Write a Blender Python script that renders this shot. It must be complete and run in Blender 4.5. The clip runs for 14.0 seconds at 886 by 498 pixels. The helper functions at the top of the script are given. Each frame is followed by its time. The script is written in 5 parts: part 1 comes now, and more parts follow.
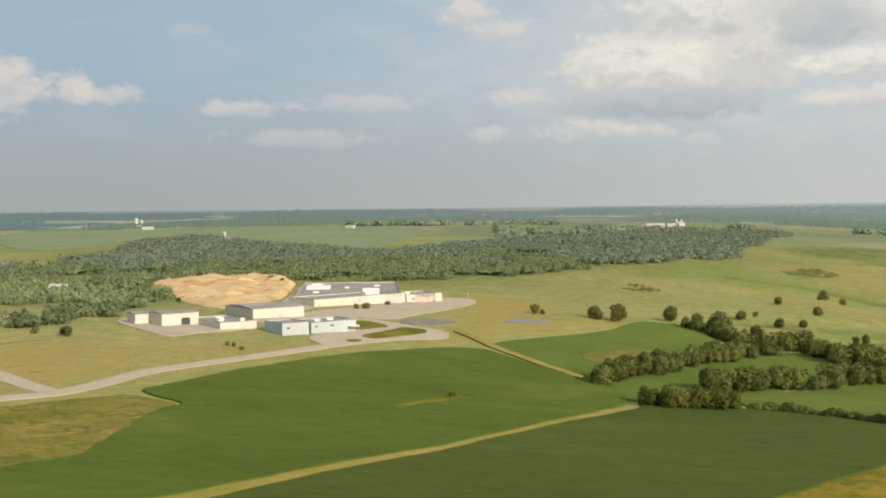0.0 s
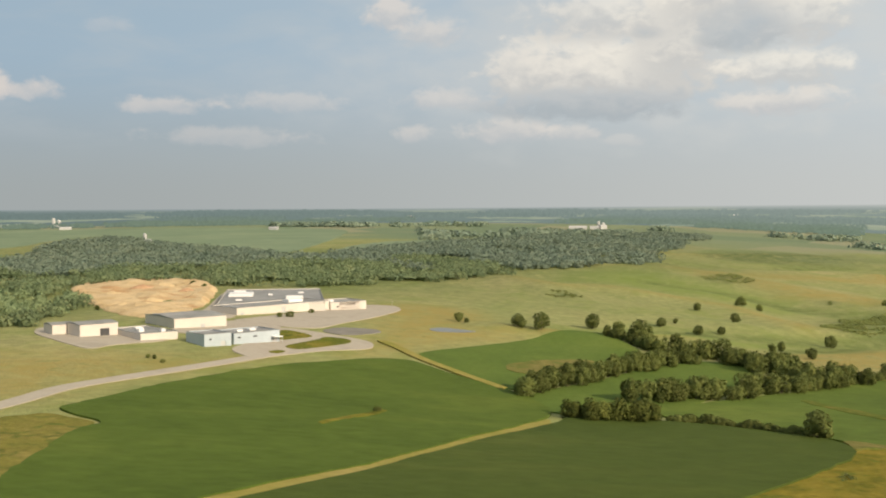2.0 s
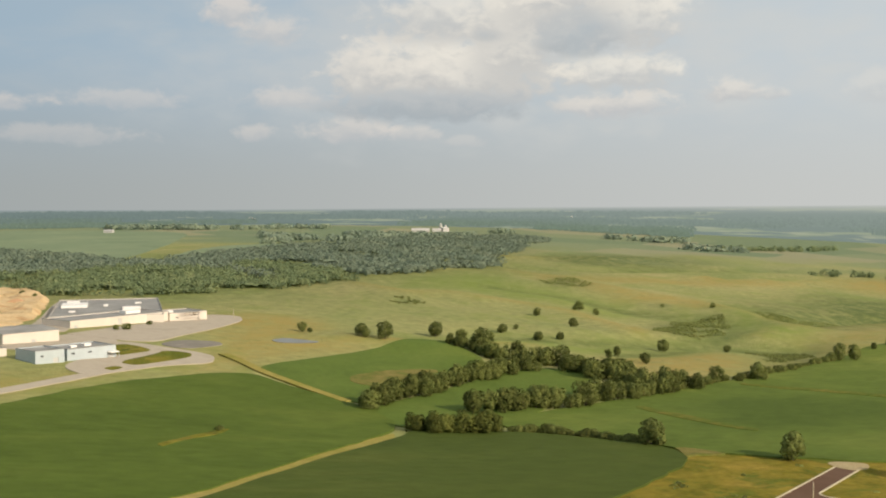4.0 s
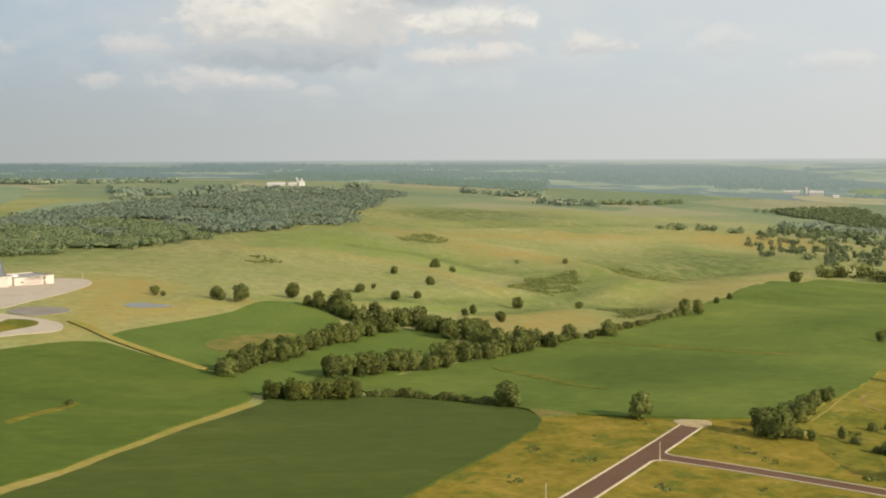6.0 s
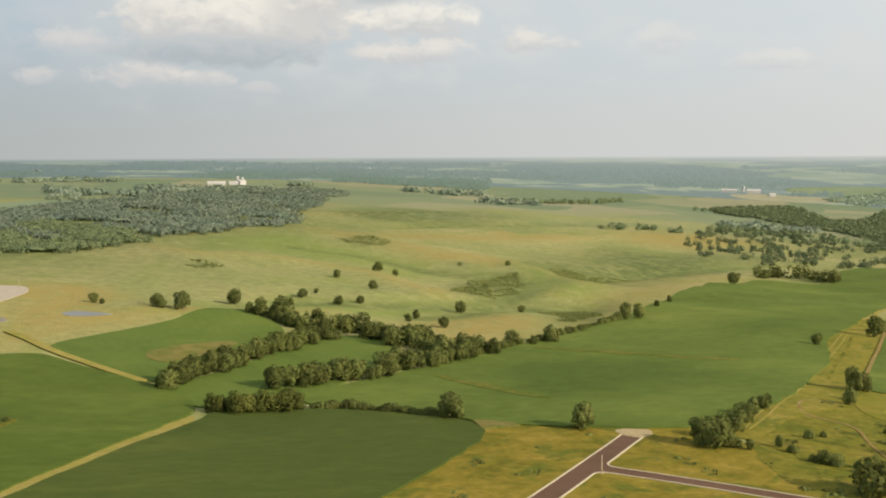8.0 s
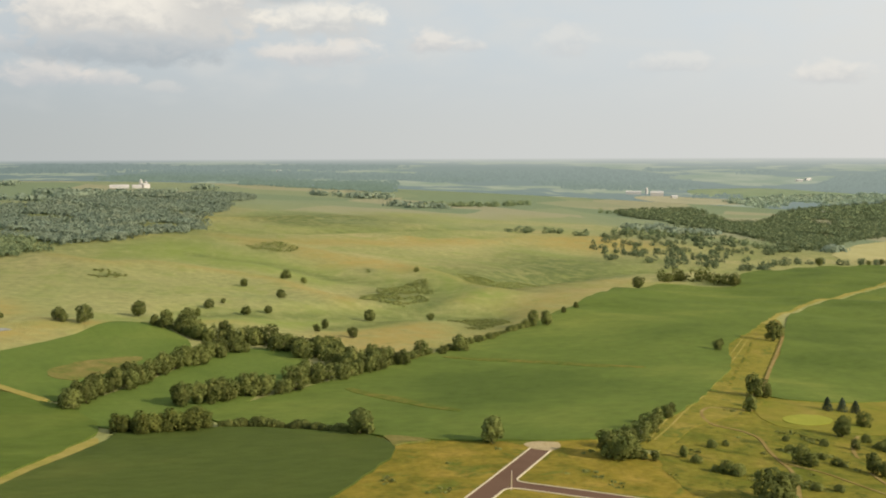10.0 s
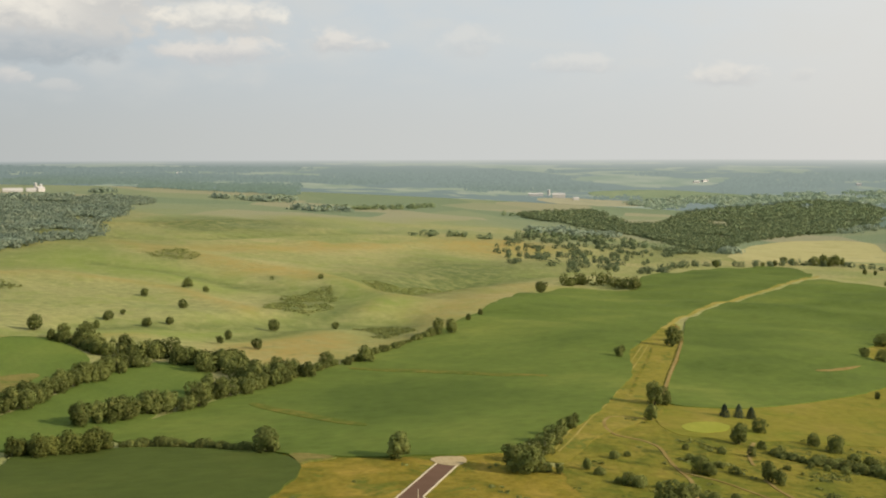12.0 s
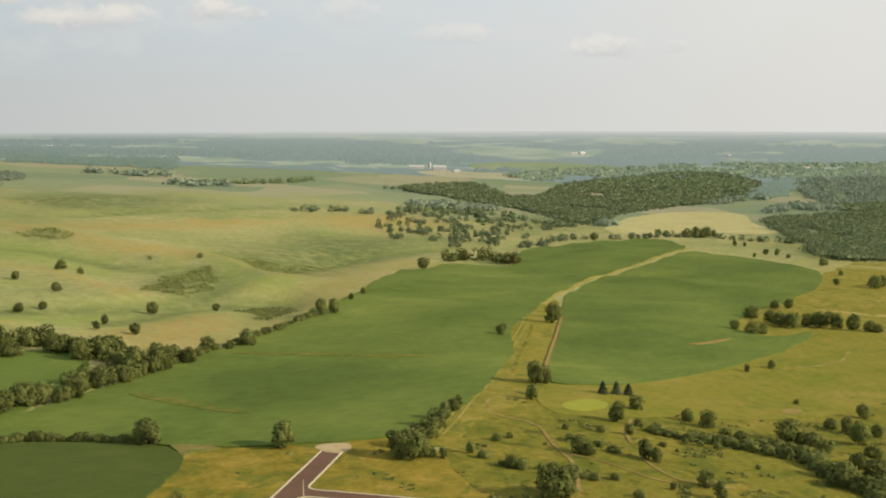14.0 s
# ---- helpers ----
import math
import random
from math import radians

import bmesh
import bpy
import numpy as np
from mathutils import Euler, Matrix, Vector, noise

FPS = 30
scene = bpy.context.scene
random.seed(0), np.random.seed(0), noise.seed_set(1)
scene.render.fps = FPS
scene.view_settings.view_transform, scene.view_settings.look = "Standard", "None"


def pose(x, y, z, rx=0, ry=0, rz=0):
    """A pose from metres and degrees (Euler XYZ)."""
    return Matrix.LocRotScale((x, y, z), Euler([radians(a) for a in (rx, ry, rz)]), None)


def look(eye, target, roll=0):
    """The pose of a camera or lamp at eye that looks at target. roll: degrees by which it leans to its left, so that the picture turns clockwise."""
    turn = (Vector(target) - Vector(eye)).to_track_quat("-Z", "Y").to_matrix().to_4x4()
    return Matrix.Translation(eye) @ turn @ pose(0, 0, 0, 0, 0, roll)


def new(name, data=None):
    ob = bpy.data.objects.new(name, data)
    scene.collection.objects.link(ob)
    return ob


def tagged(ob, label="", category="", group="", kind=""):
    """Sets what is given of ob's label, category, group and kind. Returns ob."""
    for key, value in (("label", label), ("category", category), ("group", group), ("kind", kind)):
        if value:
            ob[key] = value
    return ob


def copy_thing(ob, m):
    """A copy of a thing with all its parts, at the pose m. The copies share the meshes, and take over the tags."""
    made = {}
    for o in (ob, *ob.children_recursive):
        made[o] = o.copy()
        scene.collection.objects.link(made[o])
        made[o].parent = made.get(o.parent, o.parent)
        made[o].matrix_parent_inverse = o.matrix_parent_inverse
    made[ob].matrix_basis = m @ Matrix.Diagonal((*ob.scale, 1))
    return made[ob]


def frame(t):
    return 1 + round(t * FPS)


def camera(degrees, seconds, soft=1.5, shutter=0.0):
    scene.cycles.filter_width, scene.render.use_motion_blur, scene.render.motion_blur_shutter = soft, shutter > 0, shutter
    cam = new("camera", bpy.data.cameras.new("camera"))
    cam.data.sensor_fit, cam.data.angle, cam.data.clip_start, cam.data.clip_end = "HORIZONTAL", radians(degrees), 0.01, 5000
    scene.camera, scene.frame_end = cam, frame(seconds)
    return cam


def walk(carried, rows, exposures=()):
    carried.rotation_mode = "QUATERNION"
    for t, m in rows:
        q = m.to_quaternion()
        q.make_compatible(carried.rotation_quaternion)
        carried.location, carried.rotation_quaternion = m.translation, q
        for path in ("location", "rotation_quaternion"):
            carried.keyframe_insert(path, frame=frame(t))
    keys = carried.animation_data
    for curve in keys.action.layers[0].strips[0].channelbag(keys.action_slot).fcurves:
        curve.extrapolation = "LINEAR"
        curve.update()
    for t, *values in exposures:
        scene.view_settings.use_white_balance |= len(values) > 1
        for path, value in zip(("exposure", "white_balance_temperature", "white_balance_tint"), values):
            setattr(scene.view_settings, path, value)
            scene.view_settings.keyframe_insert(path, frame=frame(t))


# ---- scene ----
cam = camera(42.99, 14.0, soft=2.0)

# seconds, place, heading, pitch, lean
PATH = [
    (0.0, 0.00, 0.00, 80.00, 0.00, -2.15, -0.54),
    (0.5, -0.02, 0.03, 81.34, -0.36, -2.16, -0.40),
    (1.0, -0.05, 0.07, 82.63, -1.46, -2.18, -0.34),
    (1.5, -0.08, 0.10, 83.97, -2.42, -2.20, -0.27),
    (2.0, -0.11, 0.14, 85.29, -3.86, -2.21, -0.22),
    (2.5, -0.15, 0.17, 86.63, -5.49, -2.22, -0.18),
    (3.0, -0.19, 0.20, 87.94, -7.50, -2.23, -0.19),
    (3.5, -0.23, 0.24, 89.27, -9.66, -2.22, -0.18),
    (4.0, -0.27, 0.27, 90.61, -11.85, -2.23, -0.15),
    (4.2, -0.29, 0.28, 91.17, -12.75, -2.23, -0.14),
    (6.3, -0.50, 0.43, 96.96, -19.51, -4.87, -0.03),
    (6.5, -0.52, 0.44, 97.51, -19.61, -4.87, -0.02),
    (7.0, -0.57, 0.47, 98.90, -19.97, -4.88, 0.03),
    (7.5, -0.62, 0.51, 100.31, -20.83, -4.88, 0.01),
    (8.0, -0.68, 0.54, 101.65, -22.08, -4.89, 0.02),
    (10.5, -0.96, 0.71, 108.56, -27.92, -4.86, 0.05),
    (11.0, -1.02, 0.75, 110.01, -29.13, -4.86, 0.07),
    (11.5, -1.08, 0.78, 111.42, -30.38, -4.84, 0.08),
    (12.0, -1.15, 0.81, 112.84, -31.65, -4.85, 0.09),
    (12.5, -1.21, 0.85, 114.16, -33.03, -4.83, 0.12),
    (13.0, -1.27, 0.88, 115.47, -34.65, -5.63, 0.09),
    (13.5, -1.34, 0.92, 117.04, -36.23, -6.35, 0.11),
    (14.0, -1.40, 0.95, 118.60, -37.70, -6.33, 0.10),
]


def aim(x, y, z, heading, pitch, lean):
    a, b = radians(heading), radians(pitch)
    way = Vector((-math.sin(a) * math.cos(b), math.cos(a) * math.cos(b), math.sin(b)))
    eye = Vector((x, y, z))
    return look(eye, eye + way, lean)


walk(cam, [(row[0], aim(*row[1:])) for row in PATH],
     exposures=[(0.0, 0.46), (2.0, 0.43), (4.0, 0.38), (6.5, 0.52), (8.0, 0.52), (11.0, 0.49), (12.5, 0.43), (13.0, 0.42), (13.5, 0.47), (14.0, 0.51)])

# ---- light ----
SUN_AZIMUTH, SUN_HEIGHT = 142.0, 25.0
sun = new("sun", bpy.data.lights.new("sun", "SUN"))
sun.data.energy, sun.data.angle, sun.data.color = 3.7, radians(0.9), (1.0, 0.845, 0.66)
a, b = radians(SUN_AZIMUTH), radians(SUN_HEIGHT)
sun.matrix_world = look((0, 0, 300), (-math.sin(a) * math.cos(b), -math.cos(a) * math.cos(b), 300 - math.sin(b)))

# clouds: bearing, height, half width, half height in degrees, density
CLOUD_PUFFS = [
    (-21.4, 5.7, 2.3, 1.6, 0.85), (-17.9, 5.7, 1.1, 0.9, 0.8), (-16.3, 5.5, 1.7, 0.55, 0.7), (-9.9, 4.9, 2.7, 0.45, 0.6),
    (-3.9, 5.1, 3.0, 0.55, 0.42), (-6.7, 3.4, 4.0, 0.55, 0.36), (1.3, 9.5, 1.5, 1.0, 0.75), (3.2, 8.6, 1.9, 0.8, 0.6),
    (4.1, 5.3, 2.6, 0.6, 0.55), (2.4, 3.55, 1.1, 0.5, 0.5), (7.3, 3.7, 2.4, 0.8, 0.62), (10.2, 3.6, 1.9, 0.45, 0.5),
    (13.0, 3.2, 1.2, 0.35, 0.25), (20.4, 4.9, 3.4, 0.75, 0.75), (26.2, 5.5, 1.5, 0.65, 0.7), (28.1, 5.4, 0.9, 0.4, 0.45),
    (33.0, 5.4, 1.5, 0.9, 0.28), (38.3, 4.4, 2.4, 0.55, 0.35), (45.6, 3.75, 1.9, 0.65, 0.5), (49.2, 3.8, 0.7, 0.4, 0.25),
    (-12.7, 8.7, 1.3, 0.4, 0.2)]
CLOUD_MASS = [
    (8.0, 6.6, 2.0, 1.5, 0.85), (12.4, 6.6, 5.4, 1.8, 0.95), (15.6, 8.3, 2.6, 2.4, 0.9), (13.2, 9.5, 4.8, 1.5, 0.7), (20.4, 6.6, 3.2, 0.9, 0.7),
    (21.3, 9.3, 2.6, 1.7, 0.75), (17.5, 10.4, 3.5, 1.6, 0.8)]
CLOUD_SHADES = [(11.2, 5.0, 5.4, 0.75, 0.8), (18.7, 8.5, 2.3, 1.2, 0.62), (17.3, 8.1, 1.0, 0.5, 0.4), (14.1, 8.5, 0.8, 0.3, 0.3)]
CLOUD_VEILS = [(10.0, 7.8, 10.0, 3.6, 0.65), (19.0, 8.0, 7.0, 3.6, 0.5), (26.0, 8.0, 7.0, 3.0, 0.35), (35.0, 6.5, 7.0, 2.6, 0.30), (54.0, 5.0, 9.0, 3.2, 0.35), (-1.5, 6.3, 5.5, 2.0, 0.16)]


class Nodes:
    """Short ways to add and join shader nodes."""

    def __init__(self, tree):
        self.tree = tree

    def add(self, kind, inputs=(), **props):
        node = self.tree.nodes.new(kind)
        for key, value in props.items():
            setattr(node, key, value)
        for key, value in dict(inputs).items():
            if isinstance(value, bpy.types.NodeSocket):
                self.tree.links.new(value, node.inputs[key])
            else:
                node.inputs[key].default_value = value
        return node

    def math(self, operation, *values, clamp=False):
        return self.add("ShaderNodeMath", enumerate(values), operation=operation, use_clamp=clamp).outputs[0]

    def vector(self, operation, *values):
        return self.add("ShaderNodeVectorMath", enumerate(values), operation=operation)

    def mix(self, factor, one, two, blend="MIX"):
        def rgba(v):
            return v if isinstance(v, bpy.types.NodeSocket) else (*v, 1.0)
        return self.add("ShaderNodeMix", {0: factor, 6: rgba(one), 7: rgba(two)}, data_type="RGBA", blend_type=blend).outputs[2]

    def noise(self, vector, scale, detail=4.0, rough=0.55, distort=0.0):
        return self.add("ShaderNodeTexNoise", {"Vector": vector, "Scale": scale, "Detail": detail, "Roughness": rough,
                                               "Distortion": distort}).outputs[0]

    def span(self, value, low, high, to_low=0.0, to_high=1.0, smooth=True):
        return self.add("ShaderNodeMapRange", {0: value, 1: low, 2: high, 3: to_low, 4: to_high},
                        interpolation_type="SMOOTHSTEP" if smooth else "LINEAR").outputs[0]


def build_sky():
    world = bpy.data.worlds.new("sky")
    scene.world = world
    world.use_nodes = True
    tree = world.node_tree
    tree.nodes.clear()
    n = Nodes(tree)
    way = n.add("ShaderNodeTexCoord").outputs["Generated"]
    part_xyz = n.add("ShaderNodeSeparateXYZ", {0: way})
    x, y, z = part_xyz.outputs
    bearing = n.math("MULTIPLY", n.math("ARCTAN2", x, y), 57.2958)
    climb = n.math("MULTIPLY", n.math("ARCSINE", z), 57.2958)
    spot = n.add("ShaderNodeCombineXYZ", {0: bearing, 1: climb}).outputs[0]
    sky = n.add("ShaderNodeTexSky", sky_type="NISHITA", sun_disc=False, sun_elevation=radians(SUN_HEIGHT),
                sun_rotation=radians(SUN_AZIMUTH), altitude=300.0, air_density=1.3, dust_density=2.5, ozone_density=1.5).outputs[0]
    clear = n.mix(1.0, sky, (0.085, 0.085, 0.085), "MULTIPLY")
    clear = n.mix(0.62, clear, (0.78, 0.80, 0.80))
    # humid air near the horizon, whiter towards the east
    east = n.span(bearing, -20.0, 42.0)
    veil_colour = n.mix(east, (0.365, 0.395, 0.395), n.mix(n.span(bearing, 34.0, 62.0), (0.60, 0.61, 0.59), (0.69, 0.675, 0.64)))
    blue_colour = n.mix(east, (0.345, 0.455, 0.55), n.mix(n.span(bearing, 32.0, 60.0), (0.575, 0.64, 0.68), (0.74, 0.74, 0.715)))
    upper = n.span(climb, 0.0, 8.0)
    low_sky = n.mix(upper, veil_colour, blue_colour)
    colour = n.mix(n.span(climb, 12.0, 50.0), low_sky, clear)
    # thin streaks and the heaped clouds
    stretched = n.vector("MULTIPLY", spot, (0.16, 0.5, 1.0)).outputs[0]
    wisps = n.noise(stretched, 0.9, 5.0, 0.55, 0.4)
    billows = n.noise(n.vector("MULTIPLY", spot, (0.75, 1.15, 1.0)).outputs[0], 1.0, 6.0, 0.58, 0.25)
    ragged = n.math("SUBTRACT", billows, 0.5)
    soft = n.math("SUBTRACT", n.noise(n.vector("MULTIPLY", spot, (0.4, 0.8, 1.0)).outputs[0], 0.8, 4.0, 0.5), 0.5)
    haze = n.math("MULTIPLY", n.span(wisps, 0.42, 0.75), n.math("MULTIPLY", n.span(climb, 1.5, 5.0), 0.3))
    colour = n.mix(haze, colour, n.mix(east, (0.50, 0.53, 0.54), (0.68, 0.67, 0.63)))
    glow_side = n.span(bearing, 2.0, 17.0)
    for kind, clouds in enumerate((CLOUD_VEILS, CLOUD_MASS, CLOUD_PUFFS, CLOUD_SHADES)):
        for bear, high, wide, tall, dense in clouds:
            off = n.vector("DIVIDE", n.vector("SUBTRACT", spot, (bear, high, 0.0)).outputs[0], (wide * 1.12, tall * 1.25, 1.0)).outputs[0]
            across, rise, _ = n.add("ShaderNodeSeparateXYZ", {0: off}).outputs
            # flat below, heaped above
            lift = n.math("MAXIMUM", rise, n.math("MULTIPLY", rise, (-1.0, -1.1, -1.4, -1.0)[kind]))
            far = n.math("SQRT", n.math("ADD", n.math("MULTIPLY", across, across), n.math("MULTIPLY", lift, lift)))
            body = n.math("ADD", n.math("SUBTRACT", 1.0, far), n.math("MULTIPLY", soft if kind == 0 else ragged, (1.6, 1.9, 1.7, 1.6)[kind]))
            low, up = ((-0.4, 1.0), (-0.15, 0.5), (-0.05, 0.55), (-0.1, 0.5))[kind]
            mask = n.math("MULTIPLY", n.span(body, low, up), dense)
            top = n.span(n.math("ADD", rise, n.math("MULTIPLY", ragged, 2.2)), -0.6, 0.6)
            if kind == 0:
                tone = n.mix(east, (0.56, 0.58, 0.58), (0.68, 0.67, 0.63))
            elif kind == 1:
                tone = n.mix(top, (0.58, 0.575, 0.555), n.mix(glow_side, (0.72, 0.69, 0.64), (0.90, 0.85, 0.75)))
            elif kind == 2:
                tone = n.mix(top, (0.545, 0.55, 0.555), n.mix(east, (0.70, 0.645, 0.60), (0.82, 0.775, 0.70)))
            else:
                tone = n.mix(top, (0.40, 0.445, 0.475), (0.50, 0.53, 0.545))
            colour = n.mix(mask, colour, tone)
    ground_side = n.span(climb, -2.0, -0.5)
    colour = n.mix(ground_side, (0.10, 0.11, 0.06), colour)
    back = n.add("ShaderNodeBackground", {"Color": colour, "Strength": 0.74})
    out = n.add("ShaderNodeOutputWorld")
    tree.links.new(back.outputs[0], out.inputs[0])


build_sky()

# ---- materials ----


def material(name, colours, sizes, rough=0.9, bump=0.0, bump_size=0.5, island=0.0, random=0.0, metal=0.0, streak=None, spec=0.04, vary=0.22, weeds=None):
    """Ground-like surface: colours (low, middle, high) over broad patches of sizes[0] metres and grain of sizes[1] metres."""
    mat = bpy.data.materials.new(name)
    mat.use_nodes = True
    tree = mat.node_tree
    tree.nodes.clear()
    n = Nodes(tree)
    place = n.add("ShaderNodeTexCoord").outputs["Object"]
    flat = place
    if streak:
        flat = n.add("ShaderNodeMapping", {"Vector": place, "Rotation": (0, 0, radians(streak[0])), "Scale": (streak[1], 1.0, 1.0)}).outputs[0]
    broad = n.noise(flat, 1.0 / sizes[0], 5.0, 0.6, 0.5)
    grain = n.noise(flat, 1.0 / sizes[1], 4.0, 0.65)
    colour = n.mix(n.span(broad, 0.33, 0.52), colours[0], colours[1])
    colour = n.mix(n.span(broad, 0.5, 0.7), colour, colours[2])
    if weeds:
        # clumps of another growth: colour, size in metres, share
        clump = n.noise(place, 1.0 / weeds[1], 5.0, 0.62, 0.6)
        colour = n.mix(n.math("MULTIPLY", n.span(clump, 0.62 - 0.2 * weeds[2], 0.76 - 0.2 * weeds[2]), 0.85), colour, weeds[0])
    light = n.span(grain, 0.25, 0.75, 1.0 - vary, 1.0 + vary, False)
    if island:
        own = n.add("ShaderNodeNewGeometry").outputs["Random Per Island"]
        light = n.math("MULTIPLY", light, n.span(own, 0.0, 1.0, 1.0 - island, 1.0 + island, False))
    if random:
        own = n.add("ShaderNodeObjectInfo").outputs["Random"]
        light = n.math("MULTIPLY", light, n.span(own, 0.0, 1.0, 1.0 - random, 1.0 + random, False))
    grey = n.add("ShaderNodeCombineColor", {0: light, 1: light, 2: light}).outputs[0]
    colour = n.mix(1.0, colour, grey, "MULTIPLY")
    shader = n.add("ShaderNodeBsdfPrincipled", {"Base Color": colour, "Roughness": rough, "Metallic": metal, "Specular IOR Level": spec})
    if bump:
        fine = n.noise(flat, 1.0 / bump_size, 3.0, 0.7)
        tree.links.new(n.add("ShaderNodeBump", {"Height": fine, "Strength": bump, "Distance": bump_size}).outputs[0], shader.inputs["Normal"])
    out = n.add("ShaderNodeOutputMaterial")
    tree.links.new(shader.outputs[0], out.inputs[0])
    return mat

def leaf_material(name, colours, size, random=0.3, island=0.18, thin=0.38):
    """Leaves that let some light through."""
    mat = material(name, colours, (size, 1.2), island=island, random=random, vary=0.12)
    tree = mat.node_tree
    n = Nodes(tree)
    shader = next(k for k in tree.nodes if k.type == "BSDF_PRINCIPLED")
    out = next(k for k in tree.nodes if k.type == "OUTPUT_MATERIAL")
    colour = shader.inputs["Base Color"].links[0].from_socket
    through_leaf = n.add("ShaderNodeBsdfTranslucent", {"Color": colour})
    both = n.add("ShaderNodeMixShader", {0: thin, 1: shader.outputs[0], 2: through_leaf.outputs[0]})
    tree.links.new(both.outputs[0], out.inputs[0])
    return mat


def meadow_material():
    """Grassland whose cover changes from place to place: ochre seed heads, lush turf, far patchwork of fields greyed by
    painted haze.
    """
    mat = material("meadow_grass", ((0.230, 0.254, 0.090), (0.290, 0.288, 0.113), (0.347, 0.316, 0.138)), (170.0, 7.0), bump=0.6, bump_size=2.2, vary=0.28)
    tree = mat.node_tree
    n = Nodes(tree)
    shader = next(k for k in tree.nodes if k.type == "BSDF_PRINCIPLED")
    colour = shader.inputs["Base Color"].links[0].from_socket
    cover = n.add("ShaderNodeAttribute", attribute_name="cover")
    dry, lush, low = n.add("ShaderNodeSeparateColor", {0: cover.outputs["Color"]}).outputs
    place = n.add("ShaderNodeTexCoord").outputs["Object"]
    speck = n.noise(place, 0.07, 5.0, 0.68, 0.4)
    uneven = n.span(speck, 0.32, 0.64, 0.35, 1.0)
    patchy = n.noise(place, 0.022, 5.0, 0.62, 0.8)
    colour = n.mix(n.math("MULTIPLY", n.span(patchy, 0.50, 0.64), 0.55), colour, (0.212, 0.250, 0.064))
    colour = n.mix(n.math("MULTIPLY", dry, uneven), colour, (0.335, 0.262, 0.082))
    colour = n.mix(n.math("MULTIPLY", lush, uneven), colour, (0.208, 0.258, 0.060))
    colour = n.mix(n.math("MULTIPLY", low, uneven), colour, (0.105, 0.134, 0.046))
    tufts = n.noise(place, 0.16, 4.0, 0.6, 0.5)
    colour = n.mix(n.math("MULTIPLY", n.span(tufts, 0.58, 0.70), 0.5), colour, (0.160, 0.180, 0.054))
    x, y, z = n.add("ShaderNodeSeparateXYZ", {0: place}).outputs
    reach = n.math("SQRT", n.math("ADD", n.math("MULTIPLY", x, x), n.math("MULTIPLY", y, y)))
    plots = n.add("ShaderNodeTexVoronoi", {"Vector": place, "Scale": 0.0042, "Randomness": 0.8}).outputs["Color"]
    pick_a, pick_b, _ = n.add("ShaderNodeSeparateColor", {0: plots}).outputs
    # Plot colours greyer and bluer than the meadow: haze put into the far ground.
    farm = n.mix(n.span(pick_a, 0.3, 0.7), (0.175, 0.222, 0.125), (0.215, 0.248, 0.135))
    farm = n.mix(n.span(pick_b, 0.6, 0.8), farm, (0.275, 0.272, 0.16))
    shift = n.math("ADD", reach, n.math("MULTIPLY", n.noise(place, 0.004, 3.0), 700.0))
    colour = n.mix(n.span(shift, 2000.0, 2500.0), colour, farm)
    tree.links.new(colour, shader.inputs["Base Color"])
    return mat


M_MEADOW = meadow_material()
M_ROUGH = material("rough_grass", ((0.112, 0.126, 0.018), (0.176, 0.163, 0.024), (0.232, 0.188, 0.036)), (22.0, 3.0), bump=0.6, bump_size=0.9, vary=0.3, weeds=((0.058, 0.080, 0.014), 11.0, 0.45))
M_SOY = material("soybean_leaves", ((0.068, 0.100, 0.018), (0.086, 0.122, 0.022), (0.118, 0.150, 0.029)), (75.0, 4.0), bump=0.3, bump_size=0.9, streak=(38, 0.5), vary=0.18)
M_SOYDUSK = material("ripening_soybean_leaves", ((0.058, 0.080, 0.018), (0.069, 0.093, 0.020), (0.088, 0.107, 0.024)), (60.0, 4.0), bump=0.3, bump_size=0.9, streak=(38, 0.5), vary=0.15)
M_SOYHILL = material("hill_soybean_leaves", ((0.080, 0.115, 0.023), (0.106, 0.146, 0.029), (0.156, 0.188, 0.040)), (85.0, 4.5), bump=0.3, bump_size=0.9, streak=(20, 0.6), vary=0.18)
M_VERGE = material("verge_grass", ((0.138, 0.132, 0.018), (0.224, 0.178, 0.026), (0.298, 0.220, 0.044)), (16.0, 3.0), bump=0.6, bump_size=0.9, vary=0.28, weeds=((0.105, 0.130, 0.020), 12.0, 0.5))
M_BANK = material("bank_grass", ((0.150, 0.148, 0.030), (0.200, 0.178, 0.040), (0.265, 0.215, 0.060)), (18.0, 2.5), bump=0.6, bump_size=0.9, vary=0.28, weeds=((0.105, 0.125, 0.024), 9.0, 0.5))
M_LANE = material("lane_grass", ((0.152, 0.152, 0.022), (0.207, 0.184, 0.030), (0.258, 0.212, 0.046)), (14.0, 2.5), bump=0.5, bump_size=0.8, weeds=((0.110, 0.135, 0.024), 10.0, 0.45))
M_CLOVER = material("clover_leaves", ((0.085, 0.126, 0.026), (0.104, 0.148, 0.030), (0.128, 0.166, 0.036)), (50.0, 3.5), bump=0.3, bump_size=0.9, vary=0.12)
M_DRYGRASS = material("dry_grass", ((0.232, 0.215, 0.046), (0.284, 0.241, 0.062), (0.327, 0.267, 0.085)), (25.0, 3.0), bump=0.4, bump_size=0.6, vary=0.15)
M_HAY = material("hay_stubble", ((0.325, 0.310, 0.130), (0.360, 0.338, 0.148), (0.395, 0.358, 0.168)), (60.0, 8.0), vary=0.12)
